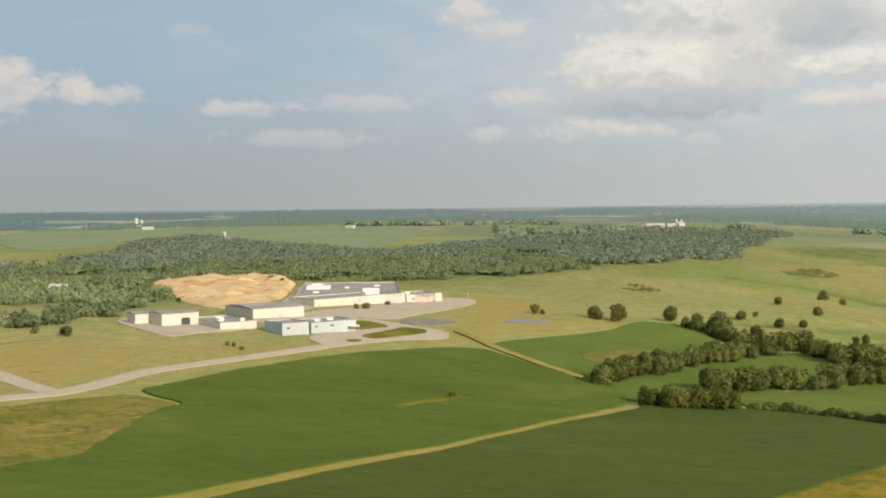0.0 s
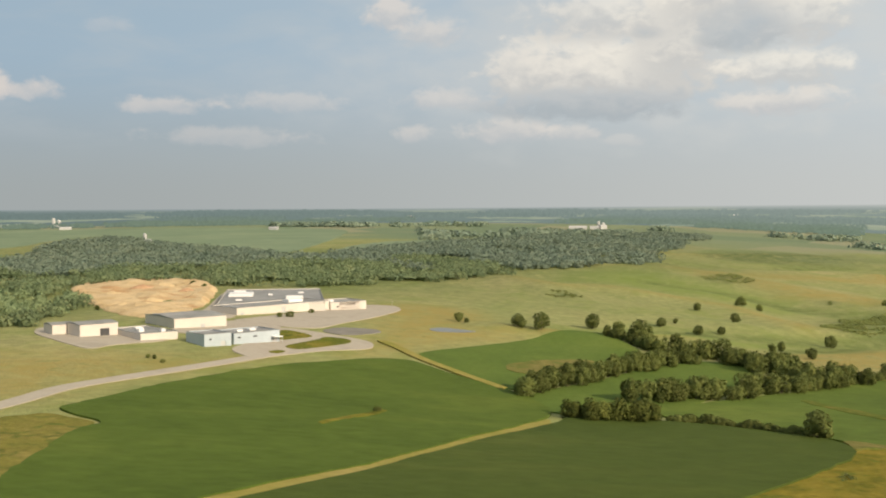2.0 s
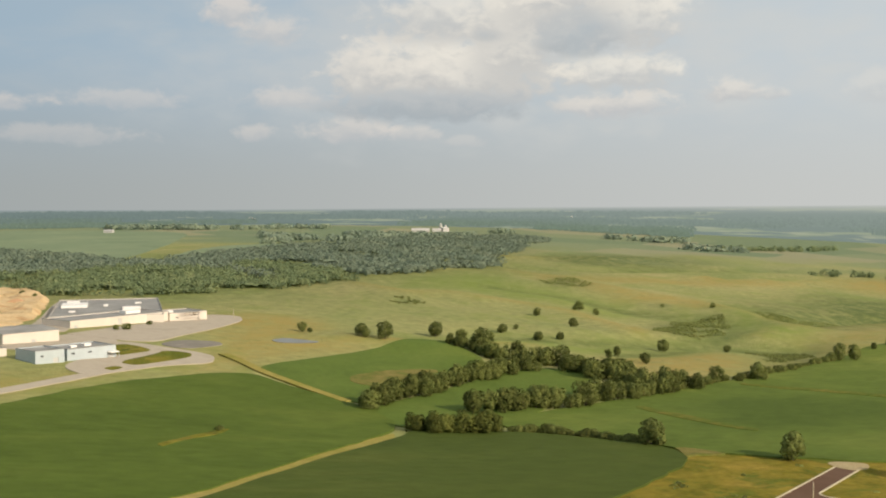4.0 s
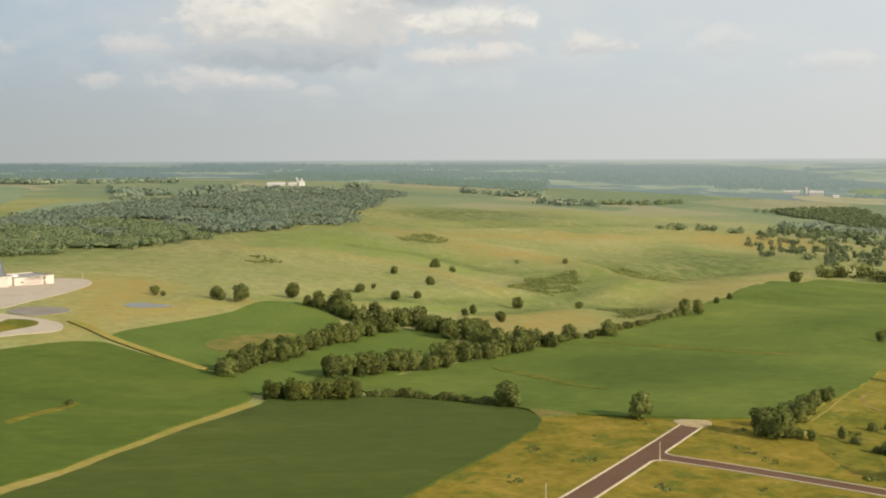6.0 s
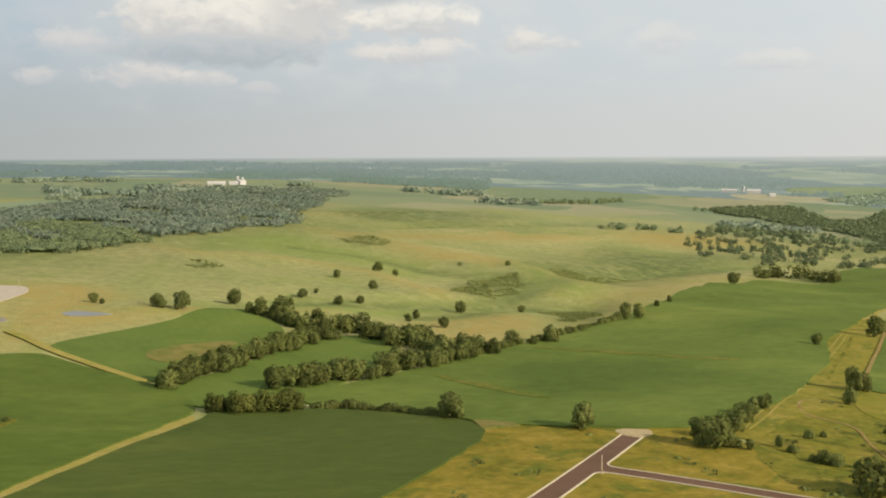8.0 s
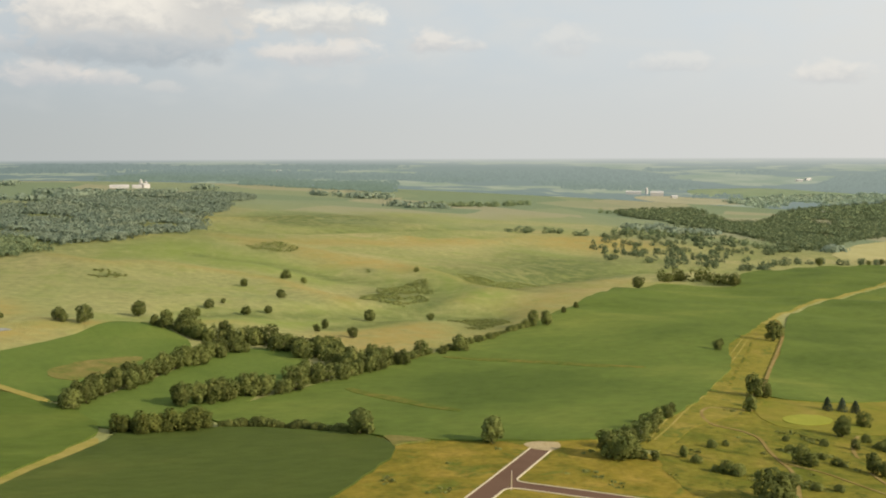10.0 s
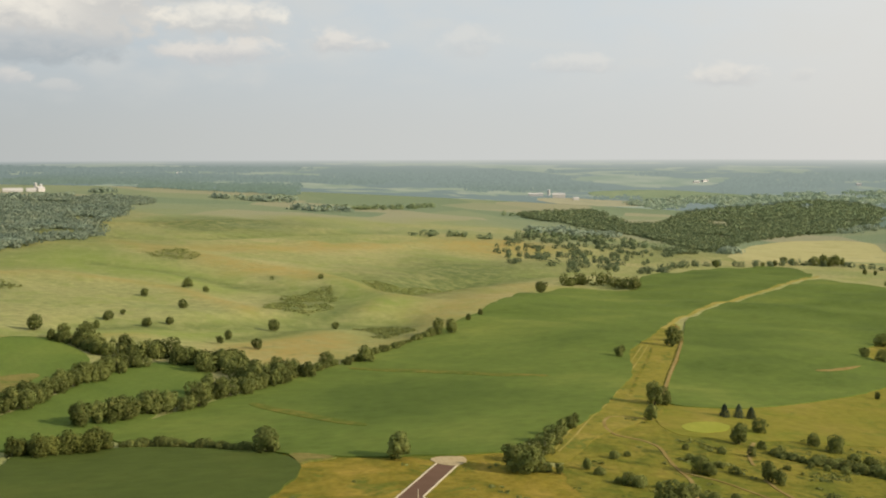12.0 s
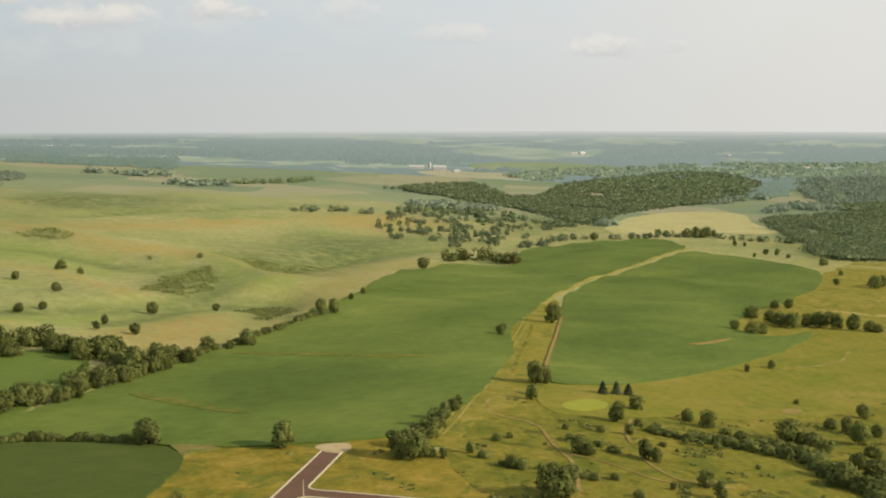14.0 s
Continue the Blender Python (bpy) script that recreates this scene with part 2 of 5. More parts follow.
# Stubble for far fields, bluer than the hay: haze in the colour.
M_HAZEDHAY = material("hazed_stubble", ((0.285, 0.285, 0.180), (0.315, 0.305, 0.195), (0.345, 0.322, 0.205)), (120.0, 20.0), vary=0.08)
M_TERRACE = material("terrace_grass", ((0.085, 0.118, 0.019), (0.125, 0.138, 0.024), (0.190, 0.165, 0.038)), (7.0, 2.0), bump=0.4, bump_size=0.6)
M_SOIL = material("bare_soil", ((0.115, 0.140, 0.028), (0.165, 0.152, 0.042), (0.230, 0.185, 0.062)), (12.0, 2.0), bump=0.4, bump_size=0.6)
M_SAND = material("excavated_sand", ((0.50, 0.35, 0.17), (0.60, 0.45, 0.25), (0.46, 0.27, 0.12)), (40.0, 6.0), bump=0.5, bump_size=2.5, vary=0.12)
M_GRAVEL = material("road_end_gravel", ((0.34, 0.27, 0.15), (0.42, 0.34, 0.19), (0.36, 0.28, 0.14)), (6.0, 1.0), bump=0.4, bump_size=0.4, vary=0.2)
M_CONCRETE = material("pale_concrete", ((0.40, 0.345, 0.265), (0.43, 0.375, 0.29), (0.37, 0.325, 0.25)), (18.0, 1.8), rough=0.85, vary=0.07)
M_ASPHALT = material("new_asphalt", ((0.123, 0.074, 0.047), (0.135, 0.082, 0.053), (0.147, 0.091, 0.060)), (12.0, 0.8), rough=0.85, vary=0.08)
M_KERB = material("kerb_concrete", ((0.50, 0.43, 0.29), (0.54, 0.47, 0.33), (0.47, 0.41, 0.28)), (8.0, 0.8), rough=0.85, vary=0.08)
M_OLDASPHALT = material("old_asphalt", ((0.194, 0.181, 0.148), (0.225, 0.206, 0.172), (0.263, 0.237, 0.196)), (12.0, 1.5), rough=0.85, vary=0.1)
M_FAIRWAY = material("fairway_turf", ((0.146, 0.158, 0.020), (0.184, 0.171, 0.026), (0.224, 0.188, 0.040)), (45.0, 5.0), bump=0.3, vary=0.2, weeds=((0.135, 0.152, 0.022), 24.0, 0.5))
M_GREEN = material("putting_turf", ((0.223, 0.237, 0.032), (0.237, 0.252, 0.038), (0.257, 0.266, 0.042)), (15.0, 2.0), vary=0.08)
M_TRACK = material("worn_track", ((0.190, 0.138, 0.041), (0.242, 0.179, 0.060), (0.285, 0.225, 0.087)), (12.0, 1.5), bump=0.3, bump_size=0.4)
M_LEAF = leaf_material("broad_leaves", ((0.118, 0.142, 0.042), (0.168, 0.190, 0.055), (0.238, 0.240, 0.072)), 6.0)
M_SCRUB = leaf_material("scrub_leaves", ((0.165, 0.195, 0.062), (0.198, 0.222, 0.070), (0.238, 0.246, 0.080)), 12.0, thin=0.25)
M_BRIGHTLEAF = leaf_material("willow_leaves", ((0.095, 0.118, 0.032), (0.145, 0.160, 0.040), (0.240, 0.220, 0.052)), 9.0)
M_NEEDLE = leaf_material("spruce_needles", ((0.058, 0.078, 0.048), (0.068, 0.09, 0.055), (0.08, 0.10, 0.06)), 5.0)
# Haze is mixed into these leaf colours: paler woods, and a bluer far copy.
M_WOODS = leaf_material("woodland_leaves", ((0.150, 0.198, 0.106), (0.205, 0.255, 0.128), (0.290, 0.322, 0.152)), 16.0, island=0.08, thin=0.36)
M_HAZEDWOODS = leaf_material("hazed_woodland_leaves", ((0.245, 0.312, 0.232), (0.290, 0.354, 0.250), (0.350, 0.396, 0.266)), 45.0, island=0.04, thin=0.4)
M_BARK = material("bark", ((0.07, 0.055, 0.04), (0.10, 0.08, 0.06), (0.13, 0.105, 0.08)), (1.5, 0.2), bump=0.4, bump_size=0.1)
M_WALL = material("cream_metal_siding", ((0.594, 0.538, 0.466), (0.616, 0.560, 0.484), (0.638, 0.582, 0.508)), (30.0, 4.0), rough=0.6, vary=0.035)
M_BLUEWALL = material("pale_blue_metal_siding", ((0.405, 0.455, 0.47), (0.425, 0.475, 0.49), (0.445, 0.495, 0.51)), (12.0, 2.0), rough=0.55, vary=0.05)
M_ROOF = material("grey_membrane_roof", ((0.245, 0.240, 0.220), (0.285, 0.280, 0.258), (0.335, 0.328, 0.300)), (16.0, 4.0), rough=0.8, vary=0.1)
# Crop green for far fields, greyed and blued to stand in for haze.
M_HAZEDCROP = material("hazed_crop_leaves", ((0.175, 0.226, 0.130), (0.200, 0.250, 0.145), (0.232, 0.274, 0.158)), (160.0, 20.0), vary=0.1)
M_REDSOIL = material("red_clay", ((0.44, 0.27, 0.15), (0.47, 0.29, 0.16), (0.50, 0.34, 0.20)), (6.0, 1.0), bump=0.4, bump_size=0.8, vary=0.15)
M_WHITE = material("white_paint", ((0.76, 0.74, 0.69), (0.78, 0.76, 0.71), (0.80, 0.78, 0.73)), (10.0, 1.0), rough=0.6, vary=0.04)
# Greyer white for the far farm buildings.
M_FARWHITE = material("greyed_white_paint", ((0.44, 0.43, 0.40), (0.47, 0.46, 0.43), (0.50, 0.48, 0.45)), (10.0, 2.0), rough=0.7, vary=0.05)
M_DARK = material("dark_glazing_or_bay", ((0.05, 0.05, 0.05), (0.06, 0.06, 0.06), (0.08, 0.075, 0.07)), (4.0, 0.6), rough=0.35, spec=0.5)
M_GREYMETAL = material("galvanised_metal", ((0.42, 0.42, 0.40), (0.46, 0.46, 0.44), (0.50, 0.49, 0.47)), (4.0, 0.6), rough=0.5, vary=0.06)


def water_material():
    mat = bpy.data.materials.new("pond_water")
    mat.use_nodes = True
    n = Nodes(mat.node_tree)
    shader = mat.node_tree.nodes["Principled BSDF"]
    shader.inputs["Base Color"].default_value = (0.17, 0.165, 0.13, 1)
    shader.inputs["Roughness"].default_value = 0.32
    place = n.add("ShaderNodeTexCoord").outputs["Object"]
    ripples = n.noise(place, 1.2, 3.0)
    mat.node_tree.links.new(n.add("ShaderNodeBump", {"Height": ripples, "Strength": 0.15, "Distance": 0.1}).outputs[0], shader.inputs["Normal"])
    return mat


M_WATER = water_material()


def painted_haze_material(name, wooded):
    """Far woods and fields at the horizon: glowing colours with the haze of miles of air painted in."""
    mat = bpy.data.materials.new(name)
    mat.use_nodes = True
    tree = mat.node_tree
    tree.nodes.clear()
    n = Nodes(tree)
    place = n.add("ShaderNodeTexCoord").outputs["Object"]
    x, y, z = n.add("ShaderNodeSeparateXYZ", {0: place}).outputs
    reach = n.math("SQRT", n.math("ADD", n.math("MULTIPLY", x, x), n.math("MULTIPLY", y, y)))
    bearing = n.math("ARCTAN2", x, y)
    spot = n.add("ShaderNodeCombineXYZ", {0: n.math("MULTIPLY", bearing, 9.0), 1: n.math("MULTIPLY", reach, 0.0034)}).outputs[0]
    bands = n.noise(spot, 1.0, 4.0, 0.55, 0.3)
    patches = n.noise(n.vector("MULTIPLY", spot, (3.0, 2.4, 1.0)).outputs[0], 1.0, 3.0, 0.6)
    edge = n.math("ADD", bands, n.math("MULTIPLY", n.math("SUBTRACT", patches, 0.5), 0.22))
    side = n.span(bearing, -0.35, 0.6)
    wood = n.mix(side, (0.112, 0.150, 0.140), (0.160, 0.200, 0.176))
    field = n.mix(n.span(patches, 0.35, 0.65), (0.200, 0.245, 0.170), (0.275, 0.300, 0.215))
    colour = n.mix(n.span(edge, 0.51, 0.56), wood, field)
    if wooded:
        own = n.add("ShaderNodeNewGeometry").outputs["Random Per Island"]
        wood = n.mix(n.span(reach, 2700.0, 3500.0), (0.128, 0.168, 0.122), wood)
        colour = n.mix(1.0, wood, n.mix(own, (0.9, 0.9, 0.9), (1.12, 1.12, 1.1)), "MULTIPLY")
    # Painted haze: the colour fades with distance to the sky's tone at the rim.
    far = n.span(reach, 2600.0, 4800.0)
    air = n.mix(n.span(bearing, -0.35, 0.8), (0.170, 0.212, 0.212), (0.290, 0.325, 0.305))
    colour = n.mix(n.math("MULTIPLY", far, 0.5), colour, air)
    rim_haze = n.mix(n.span(bearing, -0.35, 0.73), (0.24, 0.273, 0.28), (0.43, 0.437, 0.415))
    colour = n.mix(n.math("MULTIPLY", n.span(reach, 3900.0, 4900.0), 0.97), colour, rim_haze)
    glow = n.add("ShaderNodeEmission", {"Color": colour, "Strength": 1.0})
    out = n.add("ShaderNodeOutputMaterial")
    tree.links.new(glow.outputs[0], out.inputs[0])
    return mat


M_HAZELAND = painted_haze_material("haze_painted_country", False)
M_HAZEWOODS = painted_haze_material("haze_painted_woods", True)

# ---- lie of the land ----
HILLS_NEAR = [(-79, 338, 20), (2, 393, 13), (66, 413, 7), (62, 473, 8), (-91, 541, 22), (-160, 565, 24), (18, 525, 14), (21, 700, 18), (100, 641, 10),
    (160, 900, 12), (-220, 851, 19), (216, 1118, 19), (366, 1318, 13), (548, 2892, 30), (200, 505, -1), (212, 410, 2), (180, 308, 6), (295, 356, 1),
    (348, 389, -4), (306, 889, 0)]
HILLS_FAR = [(458, 1064, -1), (600, 1010, -18), (400, 646, -7), (509, 764, -9), (716, 820, -23), (489, 525, -9), (392, 292, -11), (497, 377, -18),
    (686, 497, -25), (909, 801, -24), (1039, 1055, -35), (1019, 1700, -10), (2571, 3455, -46), (1560, 1390, -54), (0, 0, 20), (-400, 500, 23), (600,
    0, -15), (-1500, 2500, 21)]
FIELD_A = [(-99, 362), (-93, 379), (-77, 418), (-60, 449), (-40, 478), (-21, 495), (4, 516), (21, 517), (36, 491), (59, 460), (67, 447), (70, 417),
    (60, 396), (39, 365), (2, 306), (-26, 273), (-42, 253), (-59, 232), (-74, 213), (-94, 187), (-113, 225), (-100, 251), (-93, 259), (-87, 269),
    (-87, 293), (-86, 317), (-83, 337), (-79, 343)]
STRIP = [(66, 404), (60, 396), (39, 365), (2, 306), (-26, 273), (-42, 253), (-59, 232), (-74, 213), (-94, 187), (-90, 179), (-64, 213), (-47, 234),
    (-36, 250), (-25, 265), (2, 298), (38, 355), (64, 389)]
FIELD_B = [(-90, 179), (-64, 213), (-47, 234), (-36, 250), (-25, 265), (2, 298), (38, 355), (64, 389), (74, 409), (85, 404), (111, 407), (127, 400),
    (149, 380), (158, 371), (157, 345), (125, 309), (82, 264), (53, 231)]
FIELD_C = [(22, 539), (59, 580), (101, 629), (120, 648), (139, 642), (150, 603), (136, 566), (112, 532), (74, 493), (61, 462), (48, 481), (32, 514)]
BARE_C = [(65, 530), (92, 555), (119, 563), (98, 530), (75, 504), (65, 508)]
FIELD_D = [(68, 451), (79, 466), (97, 486), (119, 515), (137, 541), (159, 566), (179, 582), (195, 576), (194, 551), (180, 519), (147, 479), (122,
    445), (106, 436), (95, 430), (77, 418), (69, 423)]
FIELD_E = [(114, 432), (129, 443), (148, 457), (172, 475), (199, 495), (231, 526), (262, 537), (333, 596), (419, 659), (484, 714), (633, 857), (703,
    895), (744, 857), (767, 859), (869, 975), (1043, 1042), (1209, 1071), (1169, 1003), (1097, 926), (978, 856), (861, 791), (784, 757), (713, 723),
    (633, 669), (554, 606), (478, 544), (445, 519), (407, 469), (360, 428), (305, 378), (273, 354), (242, 345), (233, 335), (209, 341), (178, 356),
    (161, 373), (159, 385), (137, 404), (115, 417)]
FIELD_G = [(1051, 875), (1019, 788), (1033, 747), (1002, 675), (938, 621), (863, 581), (771, 550), (712, 534), (650, 502), (615, 470), (628, 453),
    (679, 457), (643, 436), (572, 412), (507, 395), (451, 384), (401, 377), (361, 387), (383, 413), (420, 449), (474, 498), (557, 582), (612, 637),
    (691, 695), (769, 735), (844, 768), (942, 816)]
LANE = [(566, 619), (487, 559), (436, 513), (388, 459), (349, 424), (300, 380), (253, 333), (233, 316), (241, 309), (275, 336), (319, 357), (351,
    378), (377, 407), (419, 449), (474, 498), (523, 548), (590, 621)]
LANE_TOP = [(1096, 916), (966, 841), (856, 783), (776, 746), (705, 712), (627, 659), (552, 598)]
ROUGH_GOLF = [(323, 386), (355, 385), (398, 374), (506, 391), (633, 425), (740, 438), (693, 337), (320, 153), (219, 186), (216, 225), (213, 256),
    (224, 287), (234, 306)]
VERGE_ROAD = [(126, 330), (163, 389), (188, 388), (198, 365), (215, 357), (233, 340), (234, 297), (252, 273), (194, 210), (121, 211), (85, 220), (57,
    236), (76, 267), (107, 303)]
DRY_VERGE = [(-161, 324), (-130, 326), (-118, 340), (-105, 354), (-97, 356), (-80, 343), (-87, 319), (-87, 294), (-86, 270), (-93, 261), (-101, 252),
    (-115, 230)]
TERRACE_1 = [(189, 471), (192, 454), (199, 438), (202, 418), (209, 401), (206, 396), (198, 410), (192, 431), (186, 452), (184, 467)]
TERRACE_2 = [(270, 538), (287, 525), (311, 509), (332, 489), (356, 474), (353, 469), (327, 480), (306, 500), (283, 518), (268, 533)]
SPRIG = [(-17, 362), (-9, 375), (3, 392), (7, 395), (3, 384), (-9, 371), (-15, 359)]
FAR_TAN = [(1261, 1230), (1531, 1429), (1749, 1524), (1861, 1499), (1850, 1406), (1698, 1278), (1563, 1108), (1396, 1081), (1255, 1125), (1202, 1144)]
FAIRWAY = [(365, 400), (414, 389), (463, 395), (527, 406), (649, 445), (699, 456), (740, 438), (738, 402), (572, 310), (446, 296), (397, 306), (374,
    318), (351, 320), (332, 325), (316, 332), (322, 353)]
GREEN = [(332.8, 349.3), (347.7, 354.8), (357.9, 354.2), (360.4, 346.7), (348.6, 337.4), (332.2, 333.9), (326.0, 339.4)]
BUNKER = [(439.2, 313.1), (450.6, 314.3), (453.5, 309.5), (444.0, 305.4), (436.4, 306.8)]
SAND = [(-241, 934), (-238, 975), (-194, 1003), (-153, 1001), (-118, 906), (-107, 777), (-106, 693), (-113, 649), (-123, 636), (-150, 671), (-186,
    763), (-224, 873)]
APRON_FRONT = [(-64, 516), (-50, 493), (-36, 511), (-19, 530), (2, 542), (3, 564), (-7, 576), (-23, 588), (-37, 600), (-48, 603), (-47, 575), (-56, 544)]
ISLAND_1 = [(-41, 533), (-25, 562), (-22, 574), (-12, 572), (-8, 566), (-9, 556), (-22, 538), (-33, 525)]
ISLAND_2 = [(-46, 563), (-47, 587), (-42, 593), (-33, 584), (-27, 572), (-36, 561), (-42, 553)]
ISLAND_3 = [(-46, 514), (-42, 521), (-37, 519), (-41, 510)]
APRON_OFFICE = [(-76, 633), (-58, 622), (-44, 606), (-26, 606), (-14, 636), (5, 672), (22, 718), (20, 748), (0, 753), (-5, 731), (-24, 707), (-49,
    672), (-72, 637)]
APRON_BACK = [(-108, 828), (-108, 903), (-87, 775), (-74, 644), (-86, 641), (-100, 654), (-100, 708)]
DARK_LOT = [(-26, 596), (-16, 616), (5, 616), (8, 603), (-12, 583)]
APRON_LEFT = [(-162, 555), (-141, 524), (-122, 500), (-115, 518), (-93, 536), (-95, 565), (-134, 586), (-168, 585)]
ROAD_MAIN = [(-146, 333), (-136, 341), (-122, 353), (-115, 375), (-108, 406), (-86, 442), (-64, 476), (-47, 503)]
ROAD_SIDE = [(-169, 404), (-153, 386), (-136, 366), (-122, 353)]
GRAVEL_END = [(200.0, 336.8), (205.7, 338.0), (213.5, 333.9), (209.9, 326.5), (202.8, 323.1), (198.9, 328.7)]
POND = [(33.9, 633.5), (42.5, 643.1), (56.8, 634.5), (62.3, 630.1), (47.0, 624.7), (36.9, 624.5)]
WOOD_W = [(-521, 1109), (-467, 1184), (-430, 1251), (-385, 1312), (-470, 1690), (-453, 1987), (-279, 1614), (-159, 1408), (-53, 1256), (-10, 1415),
    (97, 1660), (204, 1877), (398, 2165), (602, 2322), (729, 2282), (429, 1622), (353, 1329), (232, 1166), (162, 1088), (111, 1024), (72, 982), (45,
    932), (-48, 909), (-102, 902), (-151, 987), (-247, 953), (-222, 808), (-301, 913), (-375, 951), (-450, 958)]
WOOD_E = [(1396, 1997), (1597, 2121), (1764, 2136), (1593, 1832), (1676, 1833), (2001, 2083), (2245, 2117), (2439, 2086), (2507, 1946), (2376, 1739),
    (2132, 1621), (1972, 1605), (1843, 1606), (1574, 1483), (1349, 1322), (1177, 1237), (1100, 1203), (1303, 1370), (1376, 1551), (1384, 1658)]
WOOD_SE = [(1779, 1325), (1865, 1310), (2010, 1281), (2174, 1296), (2283, 1192), (1252, 651), (1177, 699), (1142, 726), (1137, 775), (1277, 879),
    (1475, 1046)]
WOOD_NE = [(2510, 1767), (2715, 1622), (2879, 1508), (2432, 1271), (2275, 1356), (2150, 1398), (2243, 1547)]
APRON_MID = [(-104, 579), (-76, 633), (-58, 622), (-44, 606), (-54, 581), (-71, 588), (-89, 561)]
BUSH_VALLEY = [(1106, 1546), (1343, 1711), (1287, 1427), (1010, 1110), (807, 997), (786, 1109), (873, 1301)]
LONE_TREES = [(191, 342, 10.2), (154, 375, 10.6), (100, 642, 11.0), (87, 649, 7.7), (89, 643, 5.1), (139, 688, 10.1), (146, 644, 8.6), (153, 626,
    14.3), (215, 718, 6.9), (233, 727, 6.0), (264, 791, 7.6), (303, 894, 9.2), (311, 874, 6.1), (254, 851, 7.0), (197, 743, 7.0), (184, 723, 5.8),
    (178, 717, 3.9), (212, 762, 4.1), (55, 675, 6.2), (59, 669, 3.5), (303, 716, 9.1), (344, 704, 6.1), (442, 933, 5.4), (249, 615, 6.9), (236, 641,
    5.4), (255, 677, 6.6)]
BROOK_TREES = [(646, 870, 12.7), (287, 551, 10.6), (261, 546, 9.5), (252, 538, 5.4), (381, 627, 11.5), (392, 628, 10.6), (430, 666, 5.2), (455, 688,
    5.4), (239, 528, 6.8), (318, 581, 4.3), (330, 591, 3.5), (274, 546, 4.0), (305, 572, 3.8), (233, 525, 5.3), (353, 610, 4.6), (373, 623, 6.6)]
GOLF_TREES = [(371, 311, 6.1), (370, 299, 8.5), (385, 270, 10.4), (364, 334, 7.3), (333, 316, 9.2), (510, 385, 4.7), (534, 386, 5.6), (463, 320, 2.7),
    (467, 287, 7.5), (427, 270, 7.5), (411, 254, 10.7), (433, 259, 6.4), (288, 233, 6.3), (297, 268, 7.6), (297, 263, 5.9), (279, 283, 7.5), (280,
    279, 5.4), (274, 235, 3.0), (280, 221, 6.4), (231, 245, 12.4), (237, 247, 10.1), (320, 297, 4.6), (339, 300, 3.8)]
LANE_TREES = [(356, 391, 12.3), (362, 392, 9.6), (326, 360, 7.7), (335, 369, 5.3), (494, 527, 13.7), (516, 545, 10.3), (435, 509, 7.1), (447, 520,
    5.1)]
SPRUCES = [(374, 364, 6.6), (381, 362, 6.7), (386, 359, 6.1)]
RIDGE_TREES = [(915, 593, 6.9), (975, 627, 6.1), (935, 566, 13.8), (956, 572, 11.8), (1205, 933, 8.0), (1221, 929, 6.5), (1055, 789, 5.6), (1115, 818,
    7.3), (1115, 802, 8.7), (1098, 774, 5.7), (1050, 698, 9.3), (1067, 705, 6.7), (1149, 724, 5.7), (1233, 1090, 12.2), (1246, 1087, 10.5), (1299,
    1077, 17.8), (1320, 1073, 17.9), (1284, 1080, 15.9), (1210, 1085, 8.6), (1310, 1075, 14.3), (1333, 1071, 12.6), (1274, 1092, 5.3), (1165, 1066,
    6.7), (1087, 1076, 11.3)]
THICKET_TREES = [(688, 516, 10.9), (623, 481, 7.5), (620, 465, 9.0), (634, 466, 7.5), (755, 531, 8.8), (741, 534, 7.7), (675, 472, 12.2), (675, 482,
    11.4), (680, 494, 10.6), (697, 464, 12.4), (701, 453, 12.3), (709, 445, 12.4), (717, 437, 8.9), (693, 471, 10.6), (713, 468, 11.7), (719, 431,
    7.1)]
HEDGE_BUSHES = [(218, 311, 9.6), (219, 306, 11.1), (224, 305, 8.4), (230, 316, 9.1), (242, 324, 9.0), (254, 335, 8.4), (264, 343, 7.8), (277, 354,
    6.2), (286, 362, 4.9), (230, 300, 4.0), (242, 300, 4.5), (227, 302, 4.0)]
SCRUB_BUSHES = [(262, 309, 3.0), (269, 310, 2.2), (243, 279, 4.3), (245, 276, 3.9), (241, 282, 2.3), (250, 272, 2.3), (300, 312, 2.3), (311, 304,
    2.8), (337, 308, 3.4), (336, 295, 2.4), (388, 260, 5.9), (383, 251, 4.8), (388, 265, 5.0), (429, 279, 4.9), (394, 237, 4.9), (369, 228, 5.9),
    (347, 219, 6.5), (351, 226, 4.4), (358, 214, 7.5), (341, 201, 6.3), (347, 267, 3.2), (350, 262, 3.7), (353, 256, 3.7), (354, 249, 4.1), (336, 275,
    2.3), (339, 269, 2.7), (333, 280, 2.3), (357, 241, 3.2), (318, 271, 1.3), (328, 242, 1.7)]
BANK_BUSHES = [(367, 287, 2.9), (364, 277, 3.9), (363, 267, 3.8), (364, 260, 4.2), (363, 253, 4.7), (362, 247, 5.1), (356, 237, 5.4), (349, 288, 2.4),
    (351, 282, 2.8), (337, 290, 2.1), (345, 224, 5.6), (337, 213, 5.9), (337, 205, 5.8), (242, 293, 2.8), (256, 263, 3.5), (258, 255, 2.7), (265, 252,
    2.3), (257, 234, 2.6), (319, 279, 1.8), (293, 287, 2.2), (292, 279, 2.6), (289, 298, 2.6)]
YARD_TREES = [(-168, 500, 5.0), (-172, 506, 3.4), (-51, 654, 3.5), (-45, 656, 4.2), (-34, 684, 2.9), (-186, 510, 2.9), (-165, 698, 3.4), (-142, 930,
    5.0), (-130, 908, 3.9), (3, 391, 2.7), (4, 393, 2.1), (-93, 482, 2.1), (-90, 480, 2.1), (-85, 472, 1.8)]
